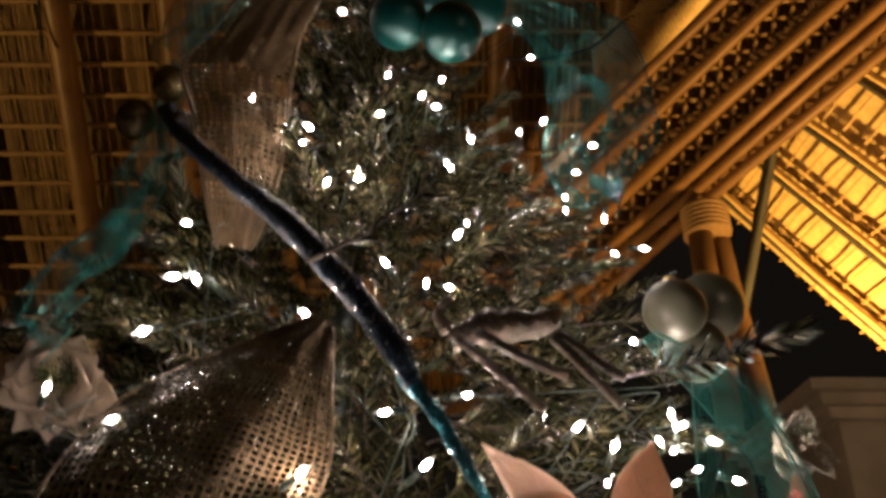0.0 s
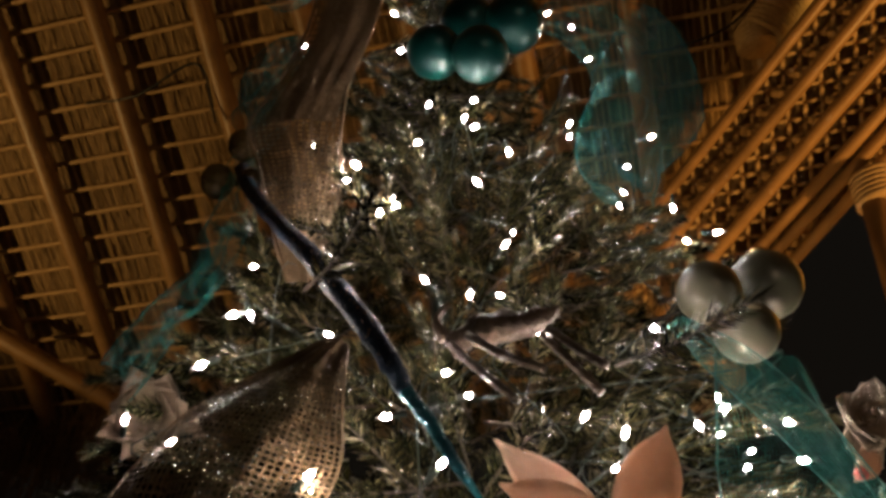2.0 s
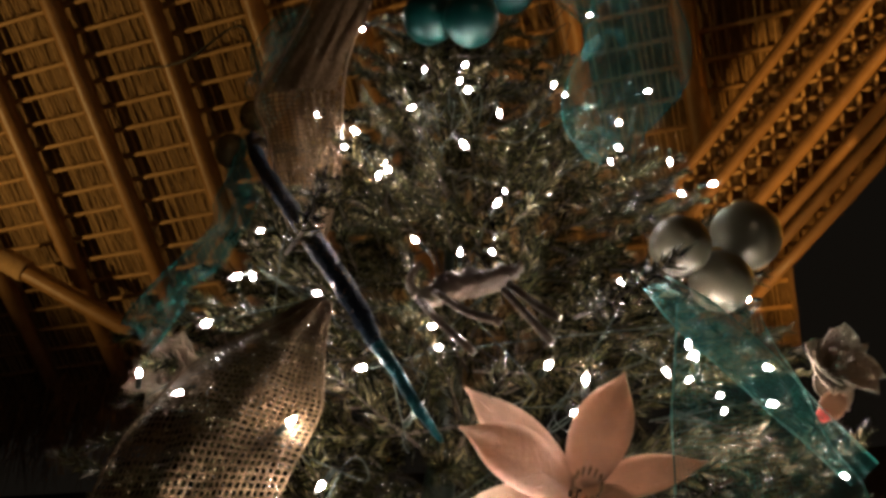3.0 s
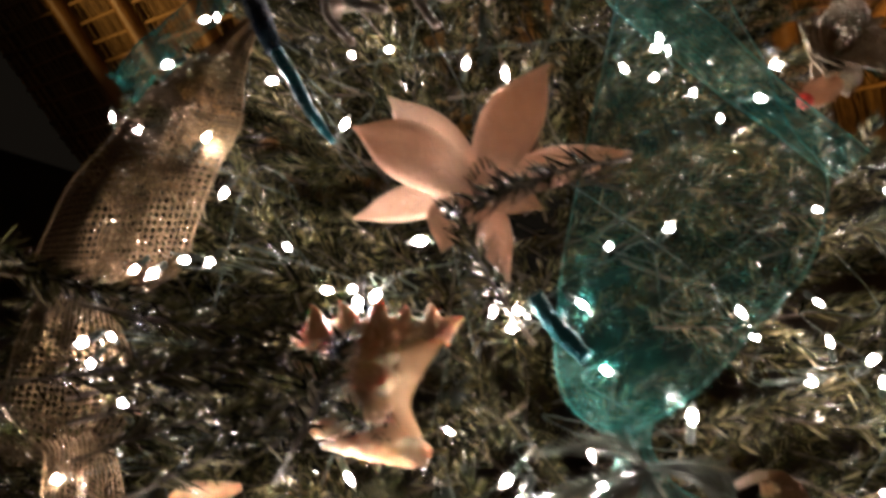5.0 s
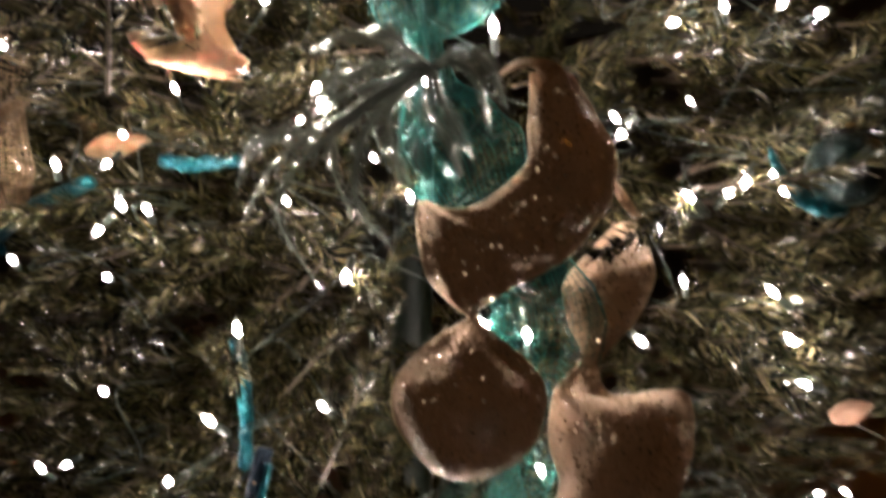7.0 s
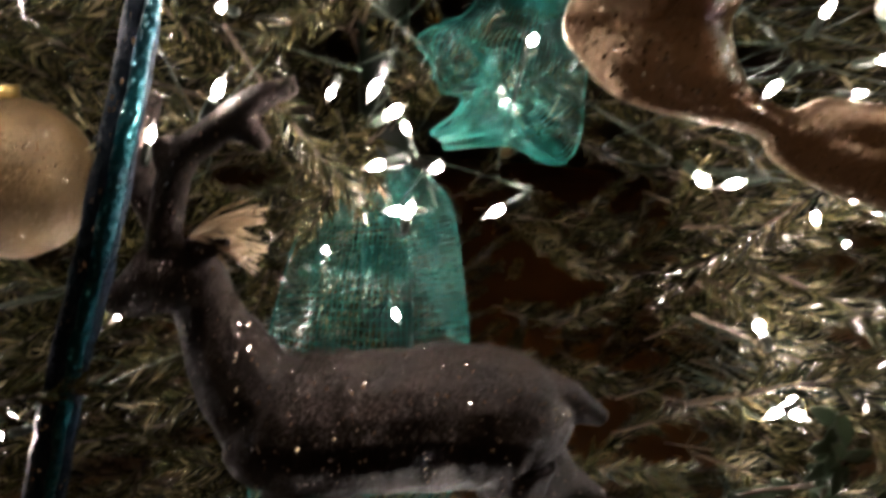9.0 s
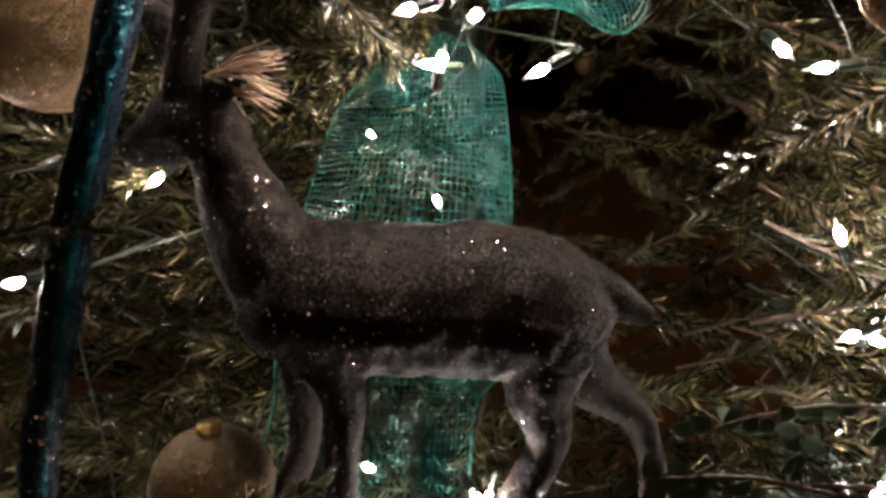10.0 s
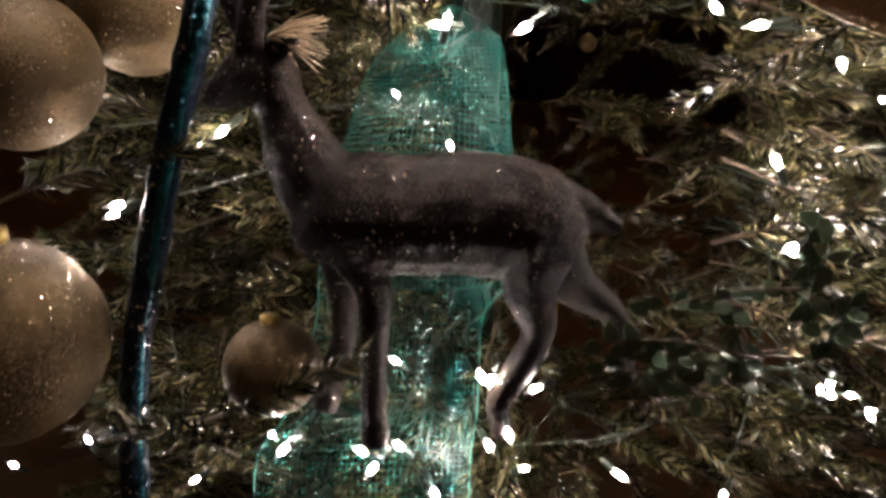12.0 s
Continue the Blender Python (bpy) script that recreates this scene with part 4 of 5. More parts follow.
span_ribbon("teal_ribbon", [(0.111, 0.771, 1.006), (0.089, 0.740, 0.989), (0.081, 0.728, 0.974), (0.074, 0.720, 0.947), (0.073, 0.707, 0.913), (0.070, 0.696, 0.867), (0.070, 0.682, 0.810)], [(0.138, 0.794, 1.010), (0.153, 0.796, 0.999), (0.160, 0.796, 0.982), (0.166, 0.796, 0.949), (0.176, 0.790, 0.908), (0.181, 0.787, 0.868), (0.187, 0.779, 0.811)], TEAL_NET, "crisp teal mesh ribbon puffed out like a bell behind the deer", 0.0042, 0.0007, 0.045, 0.004, 25, 10, 22, (([(0.139, 0.758, 1.000), (0.149, 0.752, 0.976), (0.162, 0.752, 0.954), (0.175, 0.755, 0.932), (0.185, 0.762, 0.905)], [(0.157, 0.790, 0.999), (0.166, 0.789, 0.979), (0.173, 0.786, 0.951), (0.179, 0.783, 0.928), (0.184, 0.781, 0.904)]), ([(0.098, 0.734, 0.989), (0.113, 0.743, 0.999), (0.129, 0.756, 1.006), (0.141, 0.766, 1.008)], [(0.107, 0.732, 0.982), (0.127, 0.737, 0.980), (0.143, 0.749, 0.983), (0.151, 0.762, 0.994)])))
span_ribbon("teal_ribbon", [(0.070, 0.682, 0.810), (0.086, 0.667, 0.785), (0.093, 0.633, 0.721), (0.093, 0.603, 0.688), (0.114, 0.587, 0.632)], [(0.187, 0.779, 0.811), (0.178, 0.761, 0.786), (0.196, 0.738, 0.723), (0.207, 0.720, 0.690), (0.225, 0.700, 0.634)], TEAL_NET, "thin teal mesh ribbon running on below the deer", 0.0042, 0.00038, 0.03, 0.008, 29)


# ---------------------------------------------------------------- balls
def ball_cluster(name, items, mat, label, group=""):
    t = thing(name, items[0][:3], label, "bauble", group)
    for x, y, z, r in items:
        b = part("ball", ball((x, y, z), r), mat, t)
        part("cap", tube([(x, y, z + r * 0.96, r * 0.2), (x, y, z + r * 1.12, r * 0.2)], 12, 1), CAP, b, "small gold cap")
    return t


ball_cluster("bauble_cluster", [(-0.045, 0.75, 2.34, 0.037), (0.02, 0.735, 2.305, 0.037), (0.055, 0.80, 2.415, 0.042), (-0.01, 0.80, 2.43, 0.042)], TEAL_BALL, "cluster of four satin teal baubles high on the tree")
ball_cluster("bauble_cluster", [(0.312, 0.85, 1.992, 0.040), (0.243, 0.755, 1.945, 0.032), (0.278, 0.815, 1.925, 0.034)], PEARL, "cluster of three pearl grey baubles beside the teal ribbon")
ball_cluster("bauble_cluster", [(-0.032, 0.51, 0.973, 0.055), (-0.035, 0.60, 1.015, 0.050), (0.012, 0.462, 0.80, 0.070)], BRONZE_BALL, "large bronze glitter baubles with brushed bands")
ball_cluster("bauble", [(0.120, 0.604, 0.772, 0.035)], BRONZE_BALL, "bronze glitter bauble half hidden by needles")
ball_cluster("bauble", [(-0.045, 1.189, 0.981, 0.011)], BRONZE_BALL, "tiny gold bauble deep among the branches")

# ---------------------------------------------------------------- stems
stem = thing("glitter_pick", (-0.11, 0.60, 1.94), "dark blue glitter stem with gold-tipped knobs, leaning over the ribbon", "pick")
part("stem", tube([(-0.320, 0.77, 2.215, 0.011), (-0.26, 0.715, 2.122, 0.0095), (-0.11, 0.60, 1.942, 0.0108), (-0.035, 0.568, 1.84, 0.010), (-0.012, 0.568, 1.80, 0.007)], 10, 8, 0.12), BLUE_STEM, stem)
part("tip", tube([(-0.02, 0.57, 1.81, 0.007), (0.005, 0.57, 1.778, 0.006), (0.028, 0.575, 1.74, 0.005), (0.045, 0.585, 1.715, 0.002)], 8, 6, 0.15), TEAL_STEM, stem, "bright teal glitter tip")
for p, r in (((-0.322, 0.765, 2.252), 0.021), ((-0.356, 0.77, 2.202), 0.023), ((-0.292, 0.75, 2.180), 0.014)):
    k = part("knob", ball(p, r, 14, 8, 1.15), KNOB, stem)
    part("gold_tip", ball((p[0] - 0.002, p[1], p[2] + r * 0.8), r * 0.62, 12, 8, 0.7), CAP, k, "gold end")
stem2 = thing("glitter_pick", (0.1, 0.53, 0.9), "thick teal-blue glitter stem hanging in front of the branches", "pick")
part("stem", tube([(0.128, 0.615, 1.19, 0.007), (0.126, 0.59, 1.10, 0.0085), (0.125, 0.566, 1.02, 0.0095), (0.098, 0.551, 0.93, 0.0100), (0.072, 0.543, 0.85, 0.0105), (0.050, 0.537, 0.78, 0.0105), (0.037, 0.533, 0.70, 0.0105), (0.032, 0.532, 0.62, 0.010)], 10, 8, 0.1), BLUE_STEM, stem2)
# thin teal glitter tube down one side, the stem's sheen put in as colour
part("sheen_strip", tube([(0.137, 0.612, 1.18, 0.003), (0.136, 0.588, 1.10, 0.004), (0.133, 0.563, 1.02, 0.0045), (0.106, 0.548, 0.93, 0.004), (0.080, 0.541, 0.85, 0.003), (0.058, 0.536, 0.78, 0.003), (0.045, 0.533, 0.70, 0.003), (0.040, 0.532, 0.62, 0.003)], 8, 8, 0.2), TEAL_STEM, stem2, "teal glitter edge laid on as the stem's sheen")
for rows in (((0.03, 0.585, 1.417), (0.06, 0.597, 1.414), (0.10, 0.61, 1.418)), ((-0.23, 0.555, 1.345), (-0.15, 0.555, 1.375), (-0.05, 0.565, 1.40)), ((0.075, 0.625, 1.27), (0.082, 0.63, 1.22), (0.082, 0.63, 1.16)), ((-0.30, 0.57, 1.36), (-0.25, 0.55, 1.36), (-0.22, 0.555, 1.33)), ((0.215, 0.60, 1.585), (0.225, 0.61, 1.565), (0.245, 0.615, 1.545))):
    solo("glitter_spray", tube([(*r, 0.006) for r in rows], 8, 6, 0.25), TEAL_STEM, "short teal glitter spray tucked between needles", "pick", "teal sprays")

# ---------------------------------------------------------------- poinsettia
FC = Vector((0.138, 0.655, 1.681))
face = Vector((0.30, -0.92, 0.12)).normalized()
flower = thing("poinsettia", FC, "large peach velvet poinsettia with pointed petals", "flower")
for tip, half, lift in (((0.040, 0.657, 1.783), 0.022, 0.004), ((0.184, 0.681, 1.790), 0.025, 0.012), ((0.057, 0.592, 1.729), 0.025, 0.012), ((0.244, 0.707, 1.712), 0.016, 0.010), ((0.037, 0.623, 1.663), 0.016, 0.008), ((0.140, 0.601, 1.621), 0.023, 0.010), ((0.178, 0.632, 1.602), 0.014, 0.006), ((0.20, 0.64, 1.655), 0.016, 0.010)):
    root, end = FC + (Vector(tip) - FC) * 0.06, Vector(tip)
    leaf = part("petal", petal(root, tip, half, lift, face, rows=13), VELVET, flower)
    across = (end - root).cross(face).normalized()
    lines = []
    for s0, s1, v in [(0.05, 0.97, 0.0)] + [(0.12 + 0.13 * q, 0.26 + 0.14 * q, sg) for q in range(5) for sg in (-1, 1)]:
        rows = []
        for q in range(5):
            s = s0 + (s1 - s0) * q / 4
            w = half * math.sin(math.pi * min(1, s * 0.86 + 0.12)) ** 0.8 * 0.72 * v * q / 4
            k = abs(v * q / 4 * 0.72)
            rows.append((*(root + (end - root) * s + across * w + face * (lift * math.sin(math.pi * s) - 0.15 * half * (1 - k) * (1 - s) + 0.0007)), 0.0004 if v else 0.0006))
        lines.append(tube(rows, 4, 1))
    part("vein_net", joined(lines), VEIN, leaf, "raised vein lines")
for k in range(14):
    a = 2 * math.pi * k / 14
    p = FC + Vector((math.cos(a) * 0.012, -0.008, math.sin(a) * 0.012)) + Vector((0.012, -0.004, 0.004))
    part("stamen", tube([(*(p - face * 0.006), 0.0012), (*(p + face * 0.012), 0.0016)], 5, 1), RAFFIA, flower)

# frosted flowers at the edges
for c, f, mat, label, n, size in (((0.372, 0.86, 1.835), (0.5, -0.85, 0.1), FROST, "frosted champagne glitter flower with crumpled petals", 13, 0.055), ((-0.337, 0.707, 1.852), (0.2, -0.9, -0.4), LACE, "champagne lace flower with crumpled petals", 20, 0.062)):
    c, f = Vector(c), Vector(f).normalized()
    fl = thing("glitter_flower", c, label, "flower")
    sx = f.cross(Vector((0, 0, 1))).normalized()
    sy = sx.cross(f)
    for k in range(n):
        a = 2 * math.pi * k / n + 0.3
        tip = c + (sx * math.cos(a) + sy * math.sin(a)) * size * random.uniform(0.75, 1.05) + f * size * 0.3
        if n > 12:
            tip = c.lerp(tip, random.uniform(0.55, 1.0)) + f * random.uniform(-0.3, 0.4) * size
        part("petal", petal(c, tip, size * random.uniform(0.28, 0.42), size * random.uniform(-0.15, 0.3), f, ridge=0.9), mat, fl)
    for k in range(6):
        part("bead", ball(c + f * 0.02 + Vector((random.uniform(-0.012, 0.012), 0, random.uniform(-0.012, 0.012))), 0.005, 8, 6), mat, fl)
red = thing("berry_pick", (0.365, 0.83, 1.775), "small cream leaf pick with a red berry", "pick")
part("leaf", petal((0.375, 0.845, 1.80), (0.345, 0.815, 1.765), 0.012, 0.004, (0.4, -0.9, 0)), VELVET, red)
part("berry", ball((0.352, 0.815, 1.772), 0.007, 10, 8), RED, red, "red berry")

# ---------------------------------------------------------------- straw reindeer
reindeer = thing("straw_reindeer", (0.06, 0.60, 1.86), "small glittered straw reindeer with stick legs", "ornament")
part("body", tube([(0.015, 0.605, 1.85, 0.009), (0.045, 0.602, 1.860, 0.013), (0.09, 0.615, 1.870, 0.010), (0.105, 0.625, 1.882, 0.005)], 10, 5, 0.42), STRAW, reindeer)
for rows in (((0.02, 0.59, 1.845), (0.045, 0.57, 1.815), (0.08, 0.56, 1.78)), ((0.035, 0.585, 1.85), (0.07, 0.572, 1.822), (0.10, 0.572, 1.808)), ((0.10, 0.60, 1.855), (0.13, 0.592, 1.825), (0.146, 0.59, 1.813)), ((0.095, 0.60, 1.85), (0.125, 0.588, 1.81), (0.14, 0.585, 1.79))):
    part("leg", tube([(*r, 0.0036) for r in rows], 7, 4, 0.12), STRAW, reindeer)
part("neck", tube([(0.012, 0.60, 1.855, 0.006), (0.005, 0.597, 1.872, 0.004), (0.018, 0.594, 1.886, 0.003)], 7, 4, 0.12), STRAW, reindeer)

# ---------------------------------------------------------------- conch shell
SX, SZ = Vector((0.72, 0.69, 0)).normalized(), Vector((0, 0, 1))
SO = Vector((0.118, 0.555, 1.512))
SF = Vector((0.69, -0.72, 0)).normalized()


def on_shell(a, b, c=0.0):
    return SO + SX * a + SZ * b + SF * c


shell_geo = []
for rows in (
    ((-0.004, 0.046, 0.0, 0.014), (0.004, 0.030, 0.0, 0.024), (0.004, 0.006, 0.0, 0.021), (-0.002, -0.014, 0.0, 0.018), (0.014, -0.023, 0.0, 0.015), (0.030, -0.029, 0.0, 0.011), (0.041, -0.033, 0.0, 0.008)),
    ((0.006, 0.040, 0.004, 0.018), (0.026, 0.046, 0.006, 0.012), (0.042, 0.047, 0.006, 0.006), (0.050, 0.046, 0.006, 0.002)),
    ((0.012, 0.036, 0.004, 0.016), (0.025, 0.026, 0.004, 0.012), (0.019, 0.010, 0.004, 0.008)),
    ((-0.004, -0.008, 0.0, 0.017), (-0.022, -0.016, 0.003, 0.012), (-0.036, -0.012, 0.003, 0.006), (-0.041, -0.008, 0.0, 0.002)),
    ((-0.029, -0.027, 0.004, 0.003), (-0.010, -0.023, 0.004, 0.010), (0.020, -0.029, 0.003, 0.008)),
    ((-0.008, 0.044, -0.006, 0.015), (-0.026, 0.042, -0.012, 0.013), (-0.042, 0.040, -0.016, 0.009), (-0.052, 0.040, -0.018, 0.004)),
    ((-0.004, 0.020, 0.0, 0.018), (-0.020, 0.020, 0.0, 0.011), (-0.034, 0.012, 0.0, 0.003)),
):
    shell_rows = [(*on_shell(x, z, c), r) for x, z, c, r in rows]
    shell_geo.append(tube(shell_rows, 16, 5, 0.07))
for x, z, dx, dz in ((-0.038, 0.056, -0.004, 0.018), (-0.019, 0.060, -0.006, 0.018), (0.003, 0.064, 0.001, 0.022), (0.021, 0.059, 0.004, 0.016), (0.038, 0.062, -0.002, 0.020), (0.054, 0.056, 0.012, 0.010), (-0.044, 0.022, -0.012, 0.008), (-0.012, 0.030, -0.004, 0.014), (0.006, 0.036, 0.002, 0.012)):
    shell_geo.append(tube([(*on_shell(x - dx * 0.9, z - dz * 0.9, 0.008), 0.011), (*on_shell(x - dx * 0.2, z - dz * 0.2, 0.012), 0.0055), (*on_shell(x + dx * 0.5, z + dz * 0.25, 0.011), 0.0014)], 8, 3))
conch = solo("conch_shell", joined(shell_geo), SHELL, "spiny orange conch shell lit by a lamp behind", "shell")
lip_in = [on_shell(*p) for p in ((0.022, 0.047, 0.012), (0.016, 0.032, 0.019), (0.010, 0.012, 0.019), (0.013, -0.004, 0.015), (0.024, -0.020, 0.010))]
lip_out = [on_shell(*p) for p in ((0.049, 0.046, 0.010), (0.041, 0.033, 0.014), (0.030, 0.014, 0.012), (0.027, -0.002, 0.009), (0.036, -0.020, 0.008))]
part("lip", cloth(span(lip_in, lip_out, 6, 6, 0.003), 0.0025), LIP, conch, "smooth pale glowing lip of the shell mouth")
mod = conch.modifiers.new("fuse", "REMESH")
mod.mode, mod.voxel_size, mod.use_smooth_shade = "VOXEL", 0.0013, True
mod = conch.modifiers.new("soften", "SMOOTH")
mod.factor, mod.iterations = 0.5, 2
solo("shell", tube([(-0.130, 0.600, 1.430, 0.004), (-0.116, 0.614, 1.436, 0.012), (-0.100, 0.629, 1.440, 0.009), (-0.087, 0.642, 1.444, 0.003)], 12, 4, 0.08), SHELL, "small dull orange shell deep in the branches", "shell")

# ---------------------------------------------------------------- silver palm spray
PC = Vector((0.270, 0.648, 1.478))
pf = Vector((0.69, -0.72, 0))
palm = thing("palm_spray", PC, "silver glitter palm spray with drooping feathery fronds", "pick")
HIGH_FRONDS = [((0.269, 0.599, 1.488), (0.253, 0.578, 1.49), (0.224, 0.581, 1.484)), ((0.269, 0.601, 1.474), (0.253, 0.581, 1.466), (0.221, 0.581, 1.457)), ((0.252, 0.588, 1.456), (0.227, 0.562, 1.437), (0.185, 0.555, 1.411)), ((0.248, 0.587, 1.441), (0.215, 0.556, 1.409), (0.18, 0.557, 1.371)), ((0.245, 0.585, 1.433), (0.215, 0.558, 1.383), (0.214, 0.592, 1.328)), ((0.257, 0.594, 1.449), (0.243, 0.579, 1.418), (0.236, 0.605, 1.373)), ((0.259, 0.598, 1.434), (0.254, 0.592, 1.386), (0.255, 0.624, 1.355))]
LOW_FRONDS = [((0.271, 0.606, 1.446), (0.274, 0.606, 1.417), (0.27, 0.633, 1.387)), ((0.288, 0.621, 1.444), (0.302, 0.629, 1.426), (0.294, 0.652, 1.404)), ((0.305, 0.632, 1.476), (0.318, 0.638, 1.464), (0.31, 0.662, 1.435)), ((0.305, 0.631, 1.482), (0.323, 0.641, 1.475), (0.319, 0.668, 1.449)), ((0.28, 0.609, 1.484), (0.275, 0.597, 1.493), (0.248, 0.599, 1.497)), ((0.234, 0.576, 1.432), (0.207, 0.546, 1.426), (0.179, 0.553, 1.395)), ((0.296, 0.627, 1.452), (0.305, 0.63, 1.437), (0.301, 0.656, 1.415))]
for knee, bow, end in HIGH_FRONDS + LOW_FRONDS:
    fr = curve_through([PC, knee, bow, end], 12)
    last = len(fr) - 1
    pieces = [tube([(*p, 0.0027 * (1 - 0.8 * i / last)) for i, p in enumerate(fr)], 5, 1)]
    for i in range(3, last):
        t = Vector(fr[i + 1] - fr[i]).normalized()
        s = t.cross(pf).normalized()
        w = 0.0065 * math.sin(math.pi * min(0.97, 0.12 + 0.88 * i / last)) ** 0.7
        for sg in (-1, 1):
            for h in (0.0, 0.5)[: 1 + i % 2]:
                b = Vector(fr[i]).lerp(Vector(fr[i + 1]), h)
                tip = b + s * sg * w * random.uniform(0.8, 1.1) + t * 0.008 - pf * random.uniform(0.001, 0.005)
                q = t * 0.0007
                pieces.append(([b - q, b + q, tip + q * 0.5, tip - q * 0.5], [(0, 1, 2, 3)]))
    part("frond", joined(pieces), SILVER, palm, smooth=False)

# ---------------------------------------------------------------- bronze ribbons
def bronze_ribbon(left, right, label, seed, bulge=0.014):
    grid = span(left, right, 8, 10, bulge, 0.004, seed)
    t = thing("bronze_ribbon", grid[0, 5], label, "ribbon")
    part("cloth", cloth(grid, 0.0012), BRONZE, t)
    for k in (0, 10):
        part("wired_edge", tube([(*p, 0.0011) for p in grid[::2, k]], 4, 1), CHAMPAGNE, t, "glittering wired edge")
    return t


curl = bronze_ribbon([(0.333, 0.675, 1.472), (0.335, 0.672, 1.436), (0.333, 0.670, 1.410), (0.312, 0.657, 1.387), (0.289, 0.645, 1.381), (0.269, 0.638, 1.386), (0.271, 0.634, 1.362), (0.278, 0.636, 1.335), (0.287, 0.645, 1.320), (0.295, 0.660, 1.306), (0.279, 0.643, 1.292), (0.260, 0.625, 1.264), (0.259, 0.626, 1.232), (0.274, 0.645, 1.201), (0.282, 0.664, 1.188)], [(0.350, 0.696, 1.473), (0.364, 0.712, 1.443), (0.371, 0.722, 1.417), (0.369, 0.718, 1.386), (0.354, 0.703, 1.355), (0.337, 0.688, 1.339), (0.325, 0.678, 1.332), (0.315, 0.670, 1.324), (0.306, 0.665, 1.316), (0.299, 0.663, 1.306), (0.315, 0.673, 1.291), (0.332, 0.690, 1.269), (0.337, 0.695, 1.246), (0.322, 0.690, 1.209), (0.296, 0.675, 1.188)], "wired brown glitter ribbon twisting down in curls", 31)
part("curled_end", cloth(span([(0.324, 0.654, 1.468), (0.335, 0.657, 1.473), (0.341, 0.666, 1.473), (0.341, 0.681, 1.464)], [(0.320, 0.658, 1.471), (0.333, 0.662, 1.479), (0.346, 0.679, 1.479), (0.350, 0.696, 1.471)], 8, 4), 0.0012), BRONZE, curl, "thin curled tip of the ribbon")
bronze_ribbon([(0.330, 0.802, 1.369), (0.339, 0.763, 1.357), (0.325, 0.736, 1.328), (0.332, 0.733, 1.299), (0.343, 0.734, 1.275), (0.332, 0.717, 1.252), (0.332, 0.708, 1.217), (0.339, 0.711, 1.177), (0.279, 0.722, 1.112), (0.291, 0.722, 1.083), (0.311, 0.738, 1.065), (0.356, 0.780, 1.051), (0.364, 0.794, 1.036), (0.387, 0.831, 1.017), (0.415, 0.885, 1.000)], [(0.342, 0.812, 1.370), (0.368, 0.786, 1.347), (0.373, 0.783, 1.328), (0.365, 0.767, 1.299), (0.350, 0.746, 1.271), (0.361, 0.747, 1.247), (0.402, 0.788, 1.246), (0.398, 0.773, 1.174), (0.341, 0.788, 1.116), (0.342, 0.782, 1.094), (0.350, 0.782, 1.074), (0.363, 0.789, 1.063), (0.369, 0.805, 1.061), (0.380, 0.840, 1.066), (0.407, 0.895, 1.057)], "second wired brown glitter ribbon curling behind the first", 37)
solo("ribbon_tail", cloth(span([(0.357, 0.742, 1.402), (0.365, 0.741, 1.388), (0.372, 0.753, 1.374)], [(0.360, 0.744, 1.403), (0.370, 0.746, 1.391), (0.375, 0.756, 1.377)], 6, 3), 0.0012), BRONZE, "narrow brown ribbon tail behind the curl", "ribbon")

# ---------------------------------------------------------------- the deer
DO, DX, DZ = Vector((0.196, 0.697, 0.878)), Vector((0.703, 0.711, 0)), Vector((0, 0, 1))
DF = Vector((0.711, -0.703, 0))


def deer_tube(rows, sides=14, n=5):
    """Rows of along, up, towards the room, radius, in centimetres."""
    return tube([(*(DO + (DX * a + DZ * b * 1.045 + DF * c) * 0.01), r * 0.01) for a, b, c, r in rows], sides, n, 0.045)


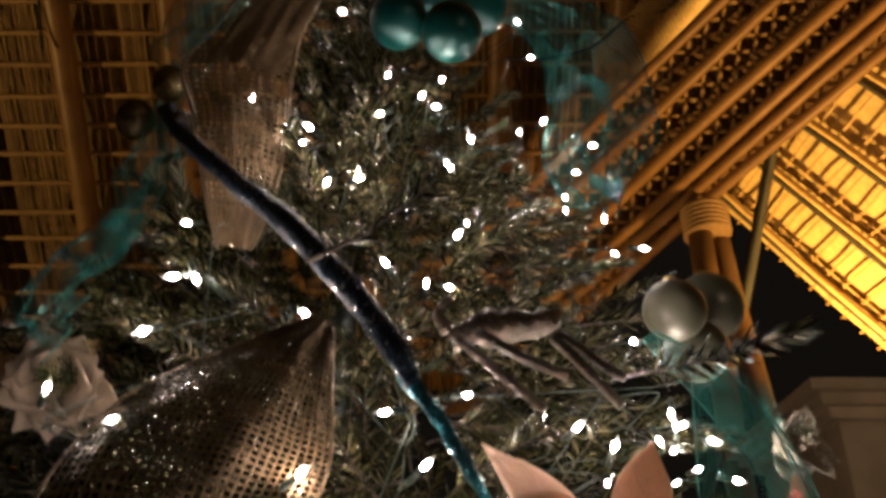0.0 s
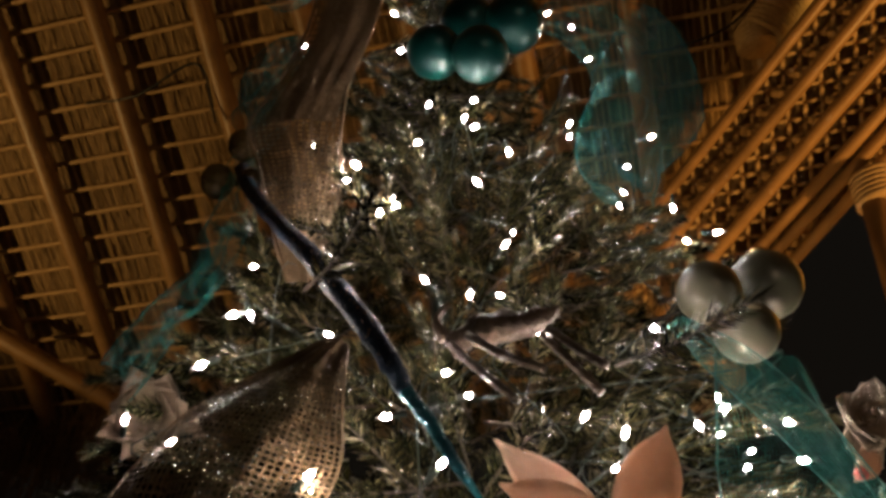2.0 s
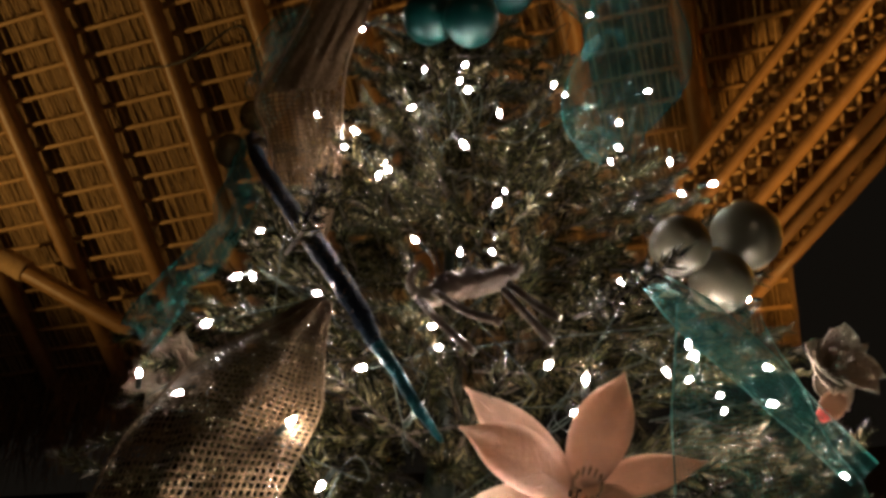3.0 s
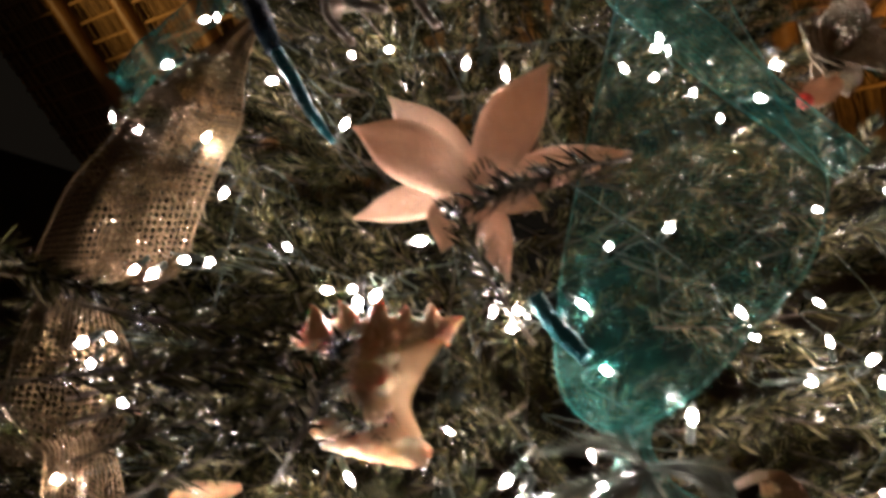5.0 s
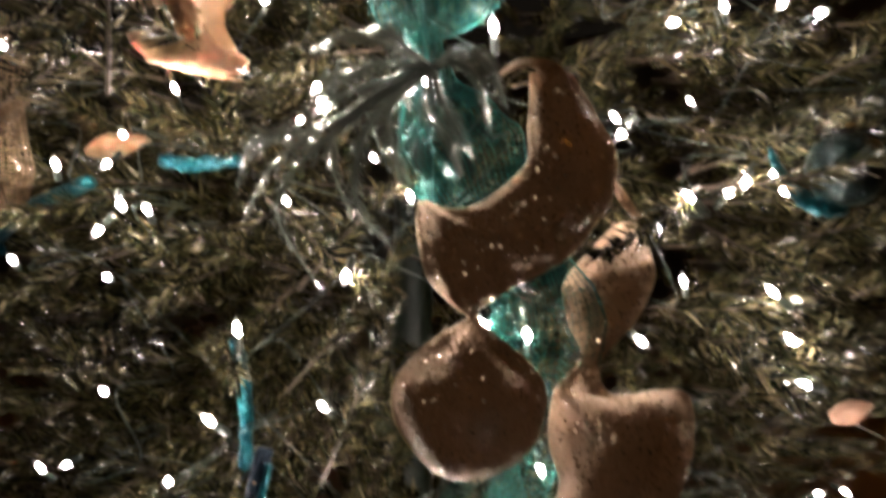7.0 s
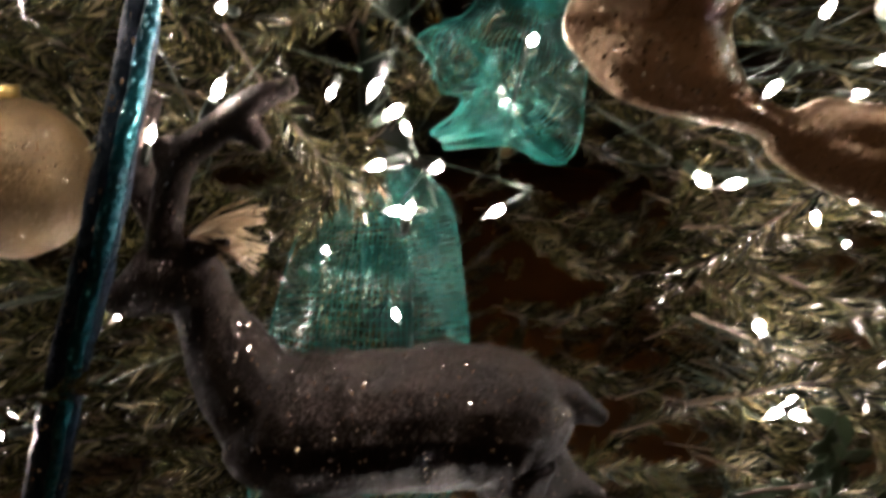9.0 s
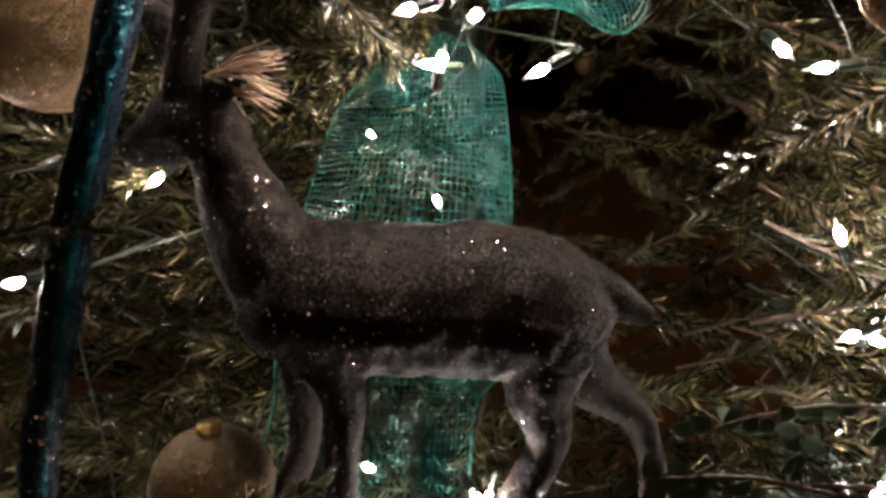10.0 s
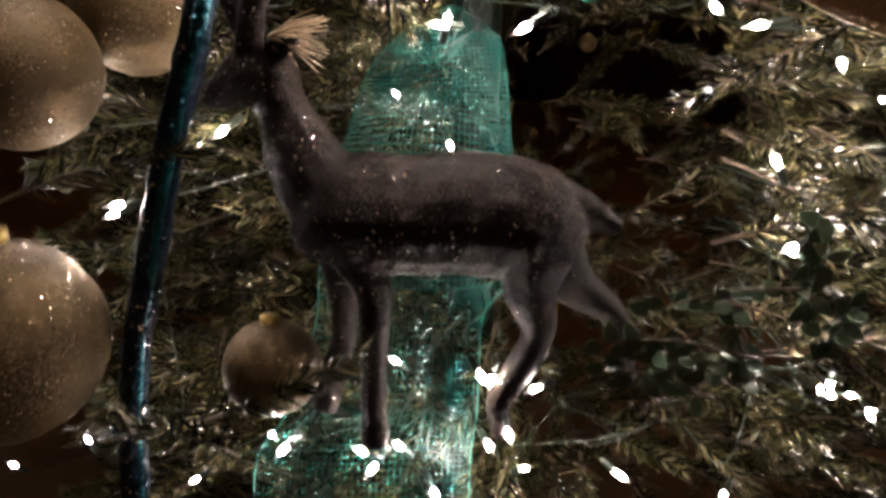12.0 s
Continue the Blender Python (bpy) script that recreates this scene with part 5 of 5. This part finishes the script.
deer_geo = [
    deer_tube([(-9.6, 1.4, 0, 2.6), (-8.0, 0.9, 0, 3.7), (-5, 0.5, 0, 4.2), (-1, 0.4, 0, 4.15), (3, 0.5, 0, 4.3), (6, -0.1, 0, 4.2), (8.0, -0.9, 0, 3.0), (9.0, -1.8, 0, 1.4)], 18),
    deer_tube([(-7.8, 1.4, 0, 3.2), (-9.4, 4.2, 0, 2.6), (-10.6, 6.9, 0, 1.85), (-11.3, 9.2, 0, 1.75), (-11.9, 10.4, 0, 1.2)]),
    deer_tube([(-11.0, 9.5, 0, 1.6), (-12.6, 9.2, 0, 2.0), (-14.1, 8.4, 0, 1.45), (-15.3, 7.9, 0, 0.95), (-15.9, 7.6, 0, 0.5)]),
    deer_tube([(6.6, 1.3, 0, 2.6), (9.0, 1.1, 0, 1.55), (10.8, 0.3, 0, 1.0), (12.2, -0.4, 0, 0.55)]),
    deer_tube([(-6.0, -1.2, 1.2, 2.2), (-4.6, -4.6, 1.3, 1.3), (-4.7, -8.4, 1.3, 1.0), (-4.75, -12.7, 1.3, 0.95), (-4.7, -15.0, 1.3, 1.1), (-4.8, -15.8, 1.3, 1.0)], 12),
    deer_tube([(-7.8, -1.0, -1.2, 2.0), (-7.4, -4.0, -1.4, 1.25), (-7.1, -8.5, -1.4, 0.95), (-8.0, -11.4, -1.4, 0.95), (-8.6, -13.8, -1.4, 1.15), (-8.9, -14.5, -1.4, 1.0)], 12),
    deer_tube([(6.2, -2.0, 1.2, 2.7), (6.1, -4.4, 1.3, 1.9), (6.8, -7.0, 1.3, 1.25), (5.7, -9.7, 1.3, 1.15), (4.2, -12.3, 1.3, 0.9), (4.5, -14.8, 1.3, 0.85)], 12),
    deer_tube([(7.4, -1.6, -1.0, 2.4), (9.5, -4.6, -1.2, 1.7), (12.0, -6.3, -1.2, 1.1), (12.9, -7.7, -1.2, 0.95), (13.6, -9.8, -1.2, 0.8), (13.7, -12.0, -1.2, 0.7)], 12),
    deer_tube([(-12.6, 10.6, 0.6, 1.0), (-12.2, 12.8, 0.8, 0.92), (-11.3, 15.2, 1.1, 0.9), (-9.4, 16.7, 1.4, 0.85), (-7.3, 18.1, 1.6, 0.75), (-5.4, 18.8, 1.6, 0.5)], 9),
    deer_tube([(-11.7, 14.4, 1.0, 0.75), (-12.0, 15.4, 1.1, 0.72), (-12.1, 16.4, 1.1, 0.5)], 8),
    deer_tube([(-12.7, 11.6, 0.2, 0.85), (-13.6, 13.6, 0.0, 0.8), (-14.4, 14.6, 0.0, 0.5)], 8),
    deer_tube([(-8.6, 17.0, 1.4, 0.7), (-7.6, 16.4, 1.7, 0.65), (-7.0, 15.8, 1.8, 0.45)], 8),
    deer_tube([(-12.4, 11.6, -0.6, 1.01), (-13.2, 13.4, -0.9, 0.90), (-13.8, 15.0, -1.2, 0.87), (-13.5, 16.8, -1.4, 0.80), (-12.9, 18.2, -1.4, 0.58)], 9),
    deer_tube([(-13.5, 14.2, -1.0, 0.80), (-14.8, 15.2, -1.1, 0.72), (-15.6, 16.4, -1.1, 0.55)], 8),
    deer_tube([(-10.9, 10.8, 1.2, 0.9), (-9.8, 11.3, 2.0, 0.7), (-9.0, 11.4, 2.5, 0.25)], 8),
]
deer = solo("deer_figurine", joined(deer_geo), DEER, "smoky grey glitter deer figurine standing among the branches", "figurine")
mod = deer.modifiers.new("fuse", "REMESH")
mod.mode, mod.voxel_size, mod.use_smooth_shade = "VOXEL", 0.0016, True
mod = deer.modifiers.new("soften", "SMOOTH")
mod.factor, mod.iterations = 0.6, 6
bow = thing("raffia_bow", DO + (DX * -10.0 + DZ * 12.0 + DF * 1.6) * 0.01, "loose bundle of straw raffia tied behind the antlers", "bow")
for k in range(46):
    a = random.uniform(-0.5, 0.35) if k % 6 else random.uniform(-0.9, 0.6)
    ln = random.uniform(2.2, 3.9)
    c = random.uniform(0.8, 2.6)
    p0 = DO + (DX * -10.9 + DZ * 12.2 + DF * c) * 0.01
    p2 = p0 + (DX * math.cos(a) + DZ * math.sin(a) + DF * random.uniform(-0.2, 0.3)) * ln * 0.01
    part("straw", tube([(*p0, 0.0009), (*(p0.lerp(p2, 0.5) + Vector((0, 0, random.uniform(0, 0.004)))), 0.0008), (*p2, 0.0004)], 4, 3), RAFFIA, bow)

# ---------------------------------------------------------------- dark leafy sprig beside the deer
sprigs = thing("boxwood_sprig", (0.31, 0.75, 0.86), "dark green sprig with small round leaves and thin stalks", "sprig")
SB = Vector((0.375, 0.79, 0.80))
for k in range(9):
    a = random.uniform(1.2, 3.6)
    ln = random.uniform(0.07, 0.13)
    root = SB + DX * random.uniform(-0.02, 0.05) + DZ * random.uniform(-0.06, 0.07) + DF * random.uniform(-0.02, 0.01)
    end = root + (DX * math.cos(a) + DZ * math.sin(a) * 0.6 + DF * random.uniform(0.0, 0.2)) * ln
    stalk = part("stalk", tube([(*root, 0.0014), (*(root.lerp(end, 0.5) + Vector((0, 0, 0.006))), 0.0012), (*end, 0.0008)], 5, 4), BARK, sprigs)
    for i in range(11):
        s = 0.25 + 0.75 * i / 10
        p = root.lerp(end, s)
        q = p + Vector((random.uniform(-1, 1), random.uniform(-1, 0.3), random.uniform(-1, 1))).normalized() * random.uniform(0.010, 0.017)
        part("leaf", petal(p, q, 0.0045, 0.001, DF, rows=5, thick=0.0006), LEAF, stalk)

# ---------------------------------------------------------------- small ornaments among the lower lamps
peacock = ball_cluster("bauble", [(0.458, 0.967, 1.419, 0.033)], PEACOCK, "dark peacock-blue bauble with a teal glitter base")
part("glitter_band", tube([(0.419, 0.889, 1.433, 0.0020), (0.426, 0.894, 1.416, 0.0040), (0.439, 0.904, 1.395, 0.0060), (0.455, 0.916, 1.385, 0.0070), (0.469, 0.928, 1.384, 0.0030)], 8, 6, 0.3), TEAL_STEM, peacock, "band of coarse teal glitter")
cream = thing("leaf_pick", (0.442, 1.014, 1.192), "small cream velvet leaf tucked between the branches", "pick")
part("leaf", petal((0.442, 1.014, 1.192), (0.471, 1.041, 1.205), 0.010, 0.004, (0.5, -0.8, 0.2)), VELVET, cream)
for k in range(7):
    g = 2 * math.pi * k / 7
    p = Vector((0.407, 0.880, 1.122)) + Vector((math.cos(g) * 0.72, math.cos(g) * 0.69, math.sin(g))) * 0.016
    if k == 0:
        cluster = thing("crystal_cluster", p, "little cluster of clear frosted beads", "ornament")
    part("bead", ball(p, 0.0075, 10, 7), CRYSTAL, cluster)
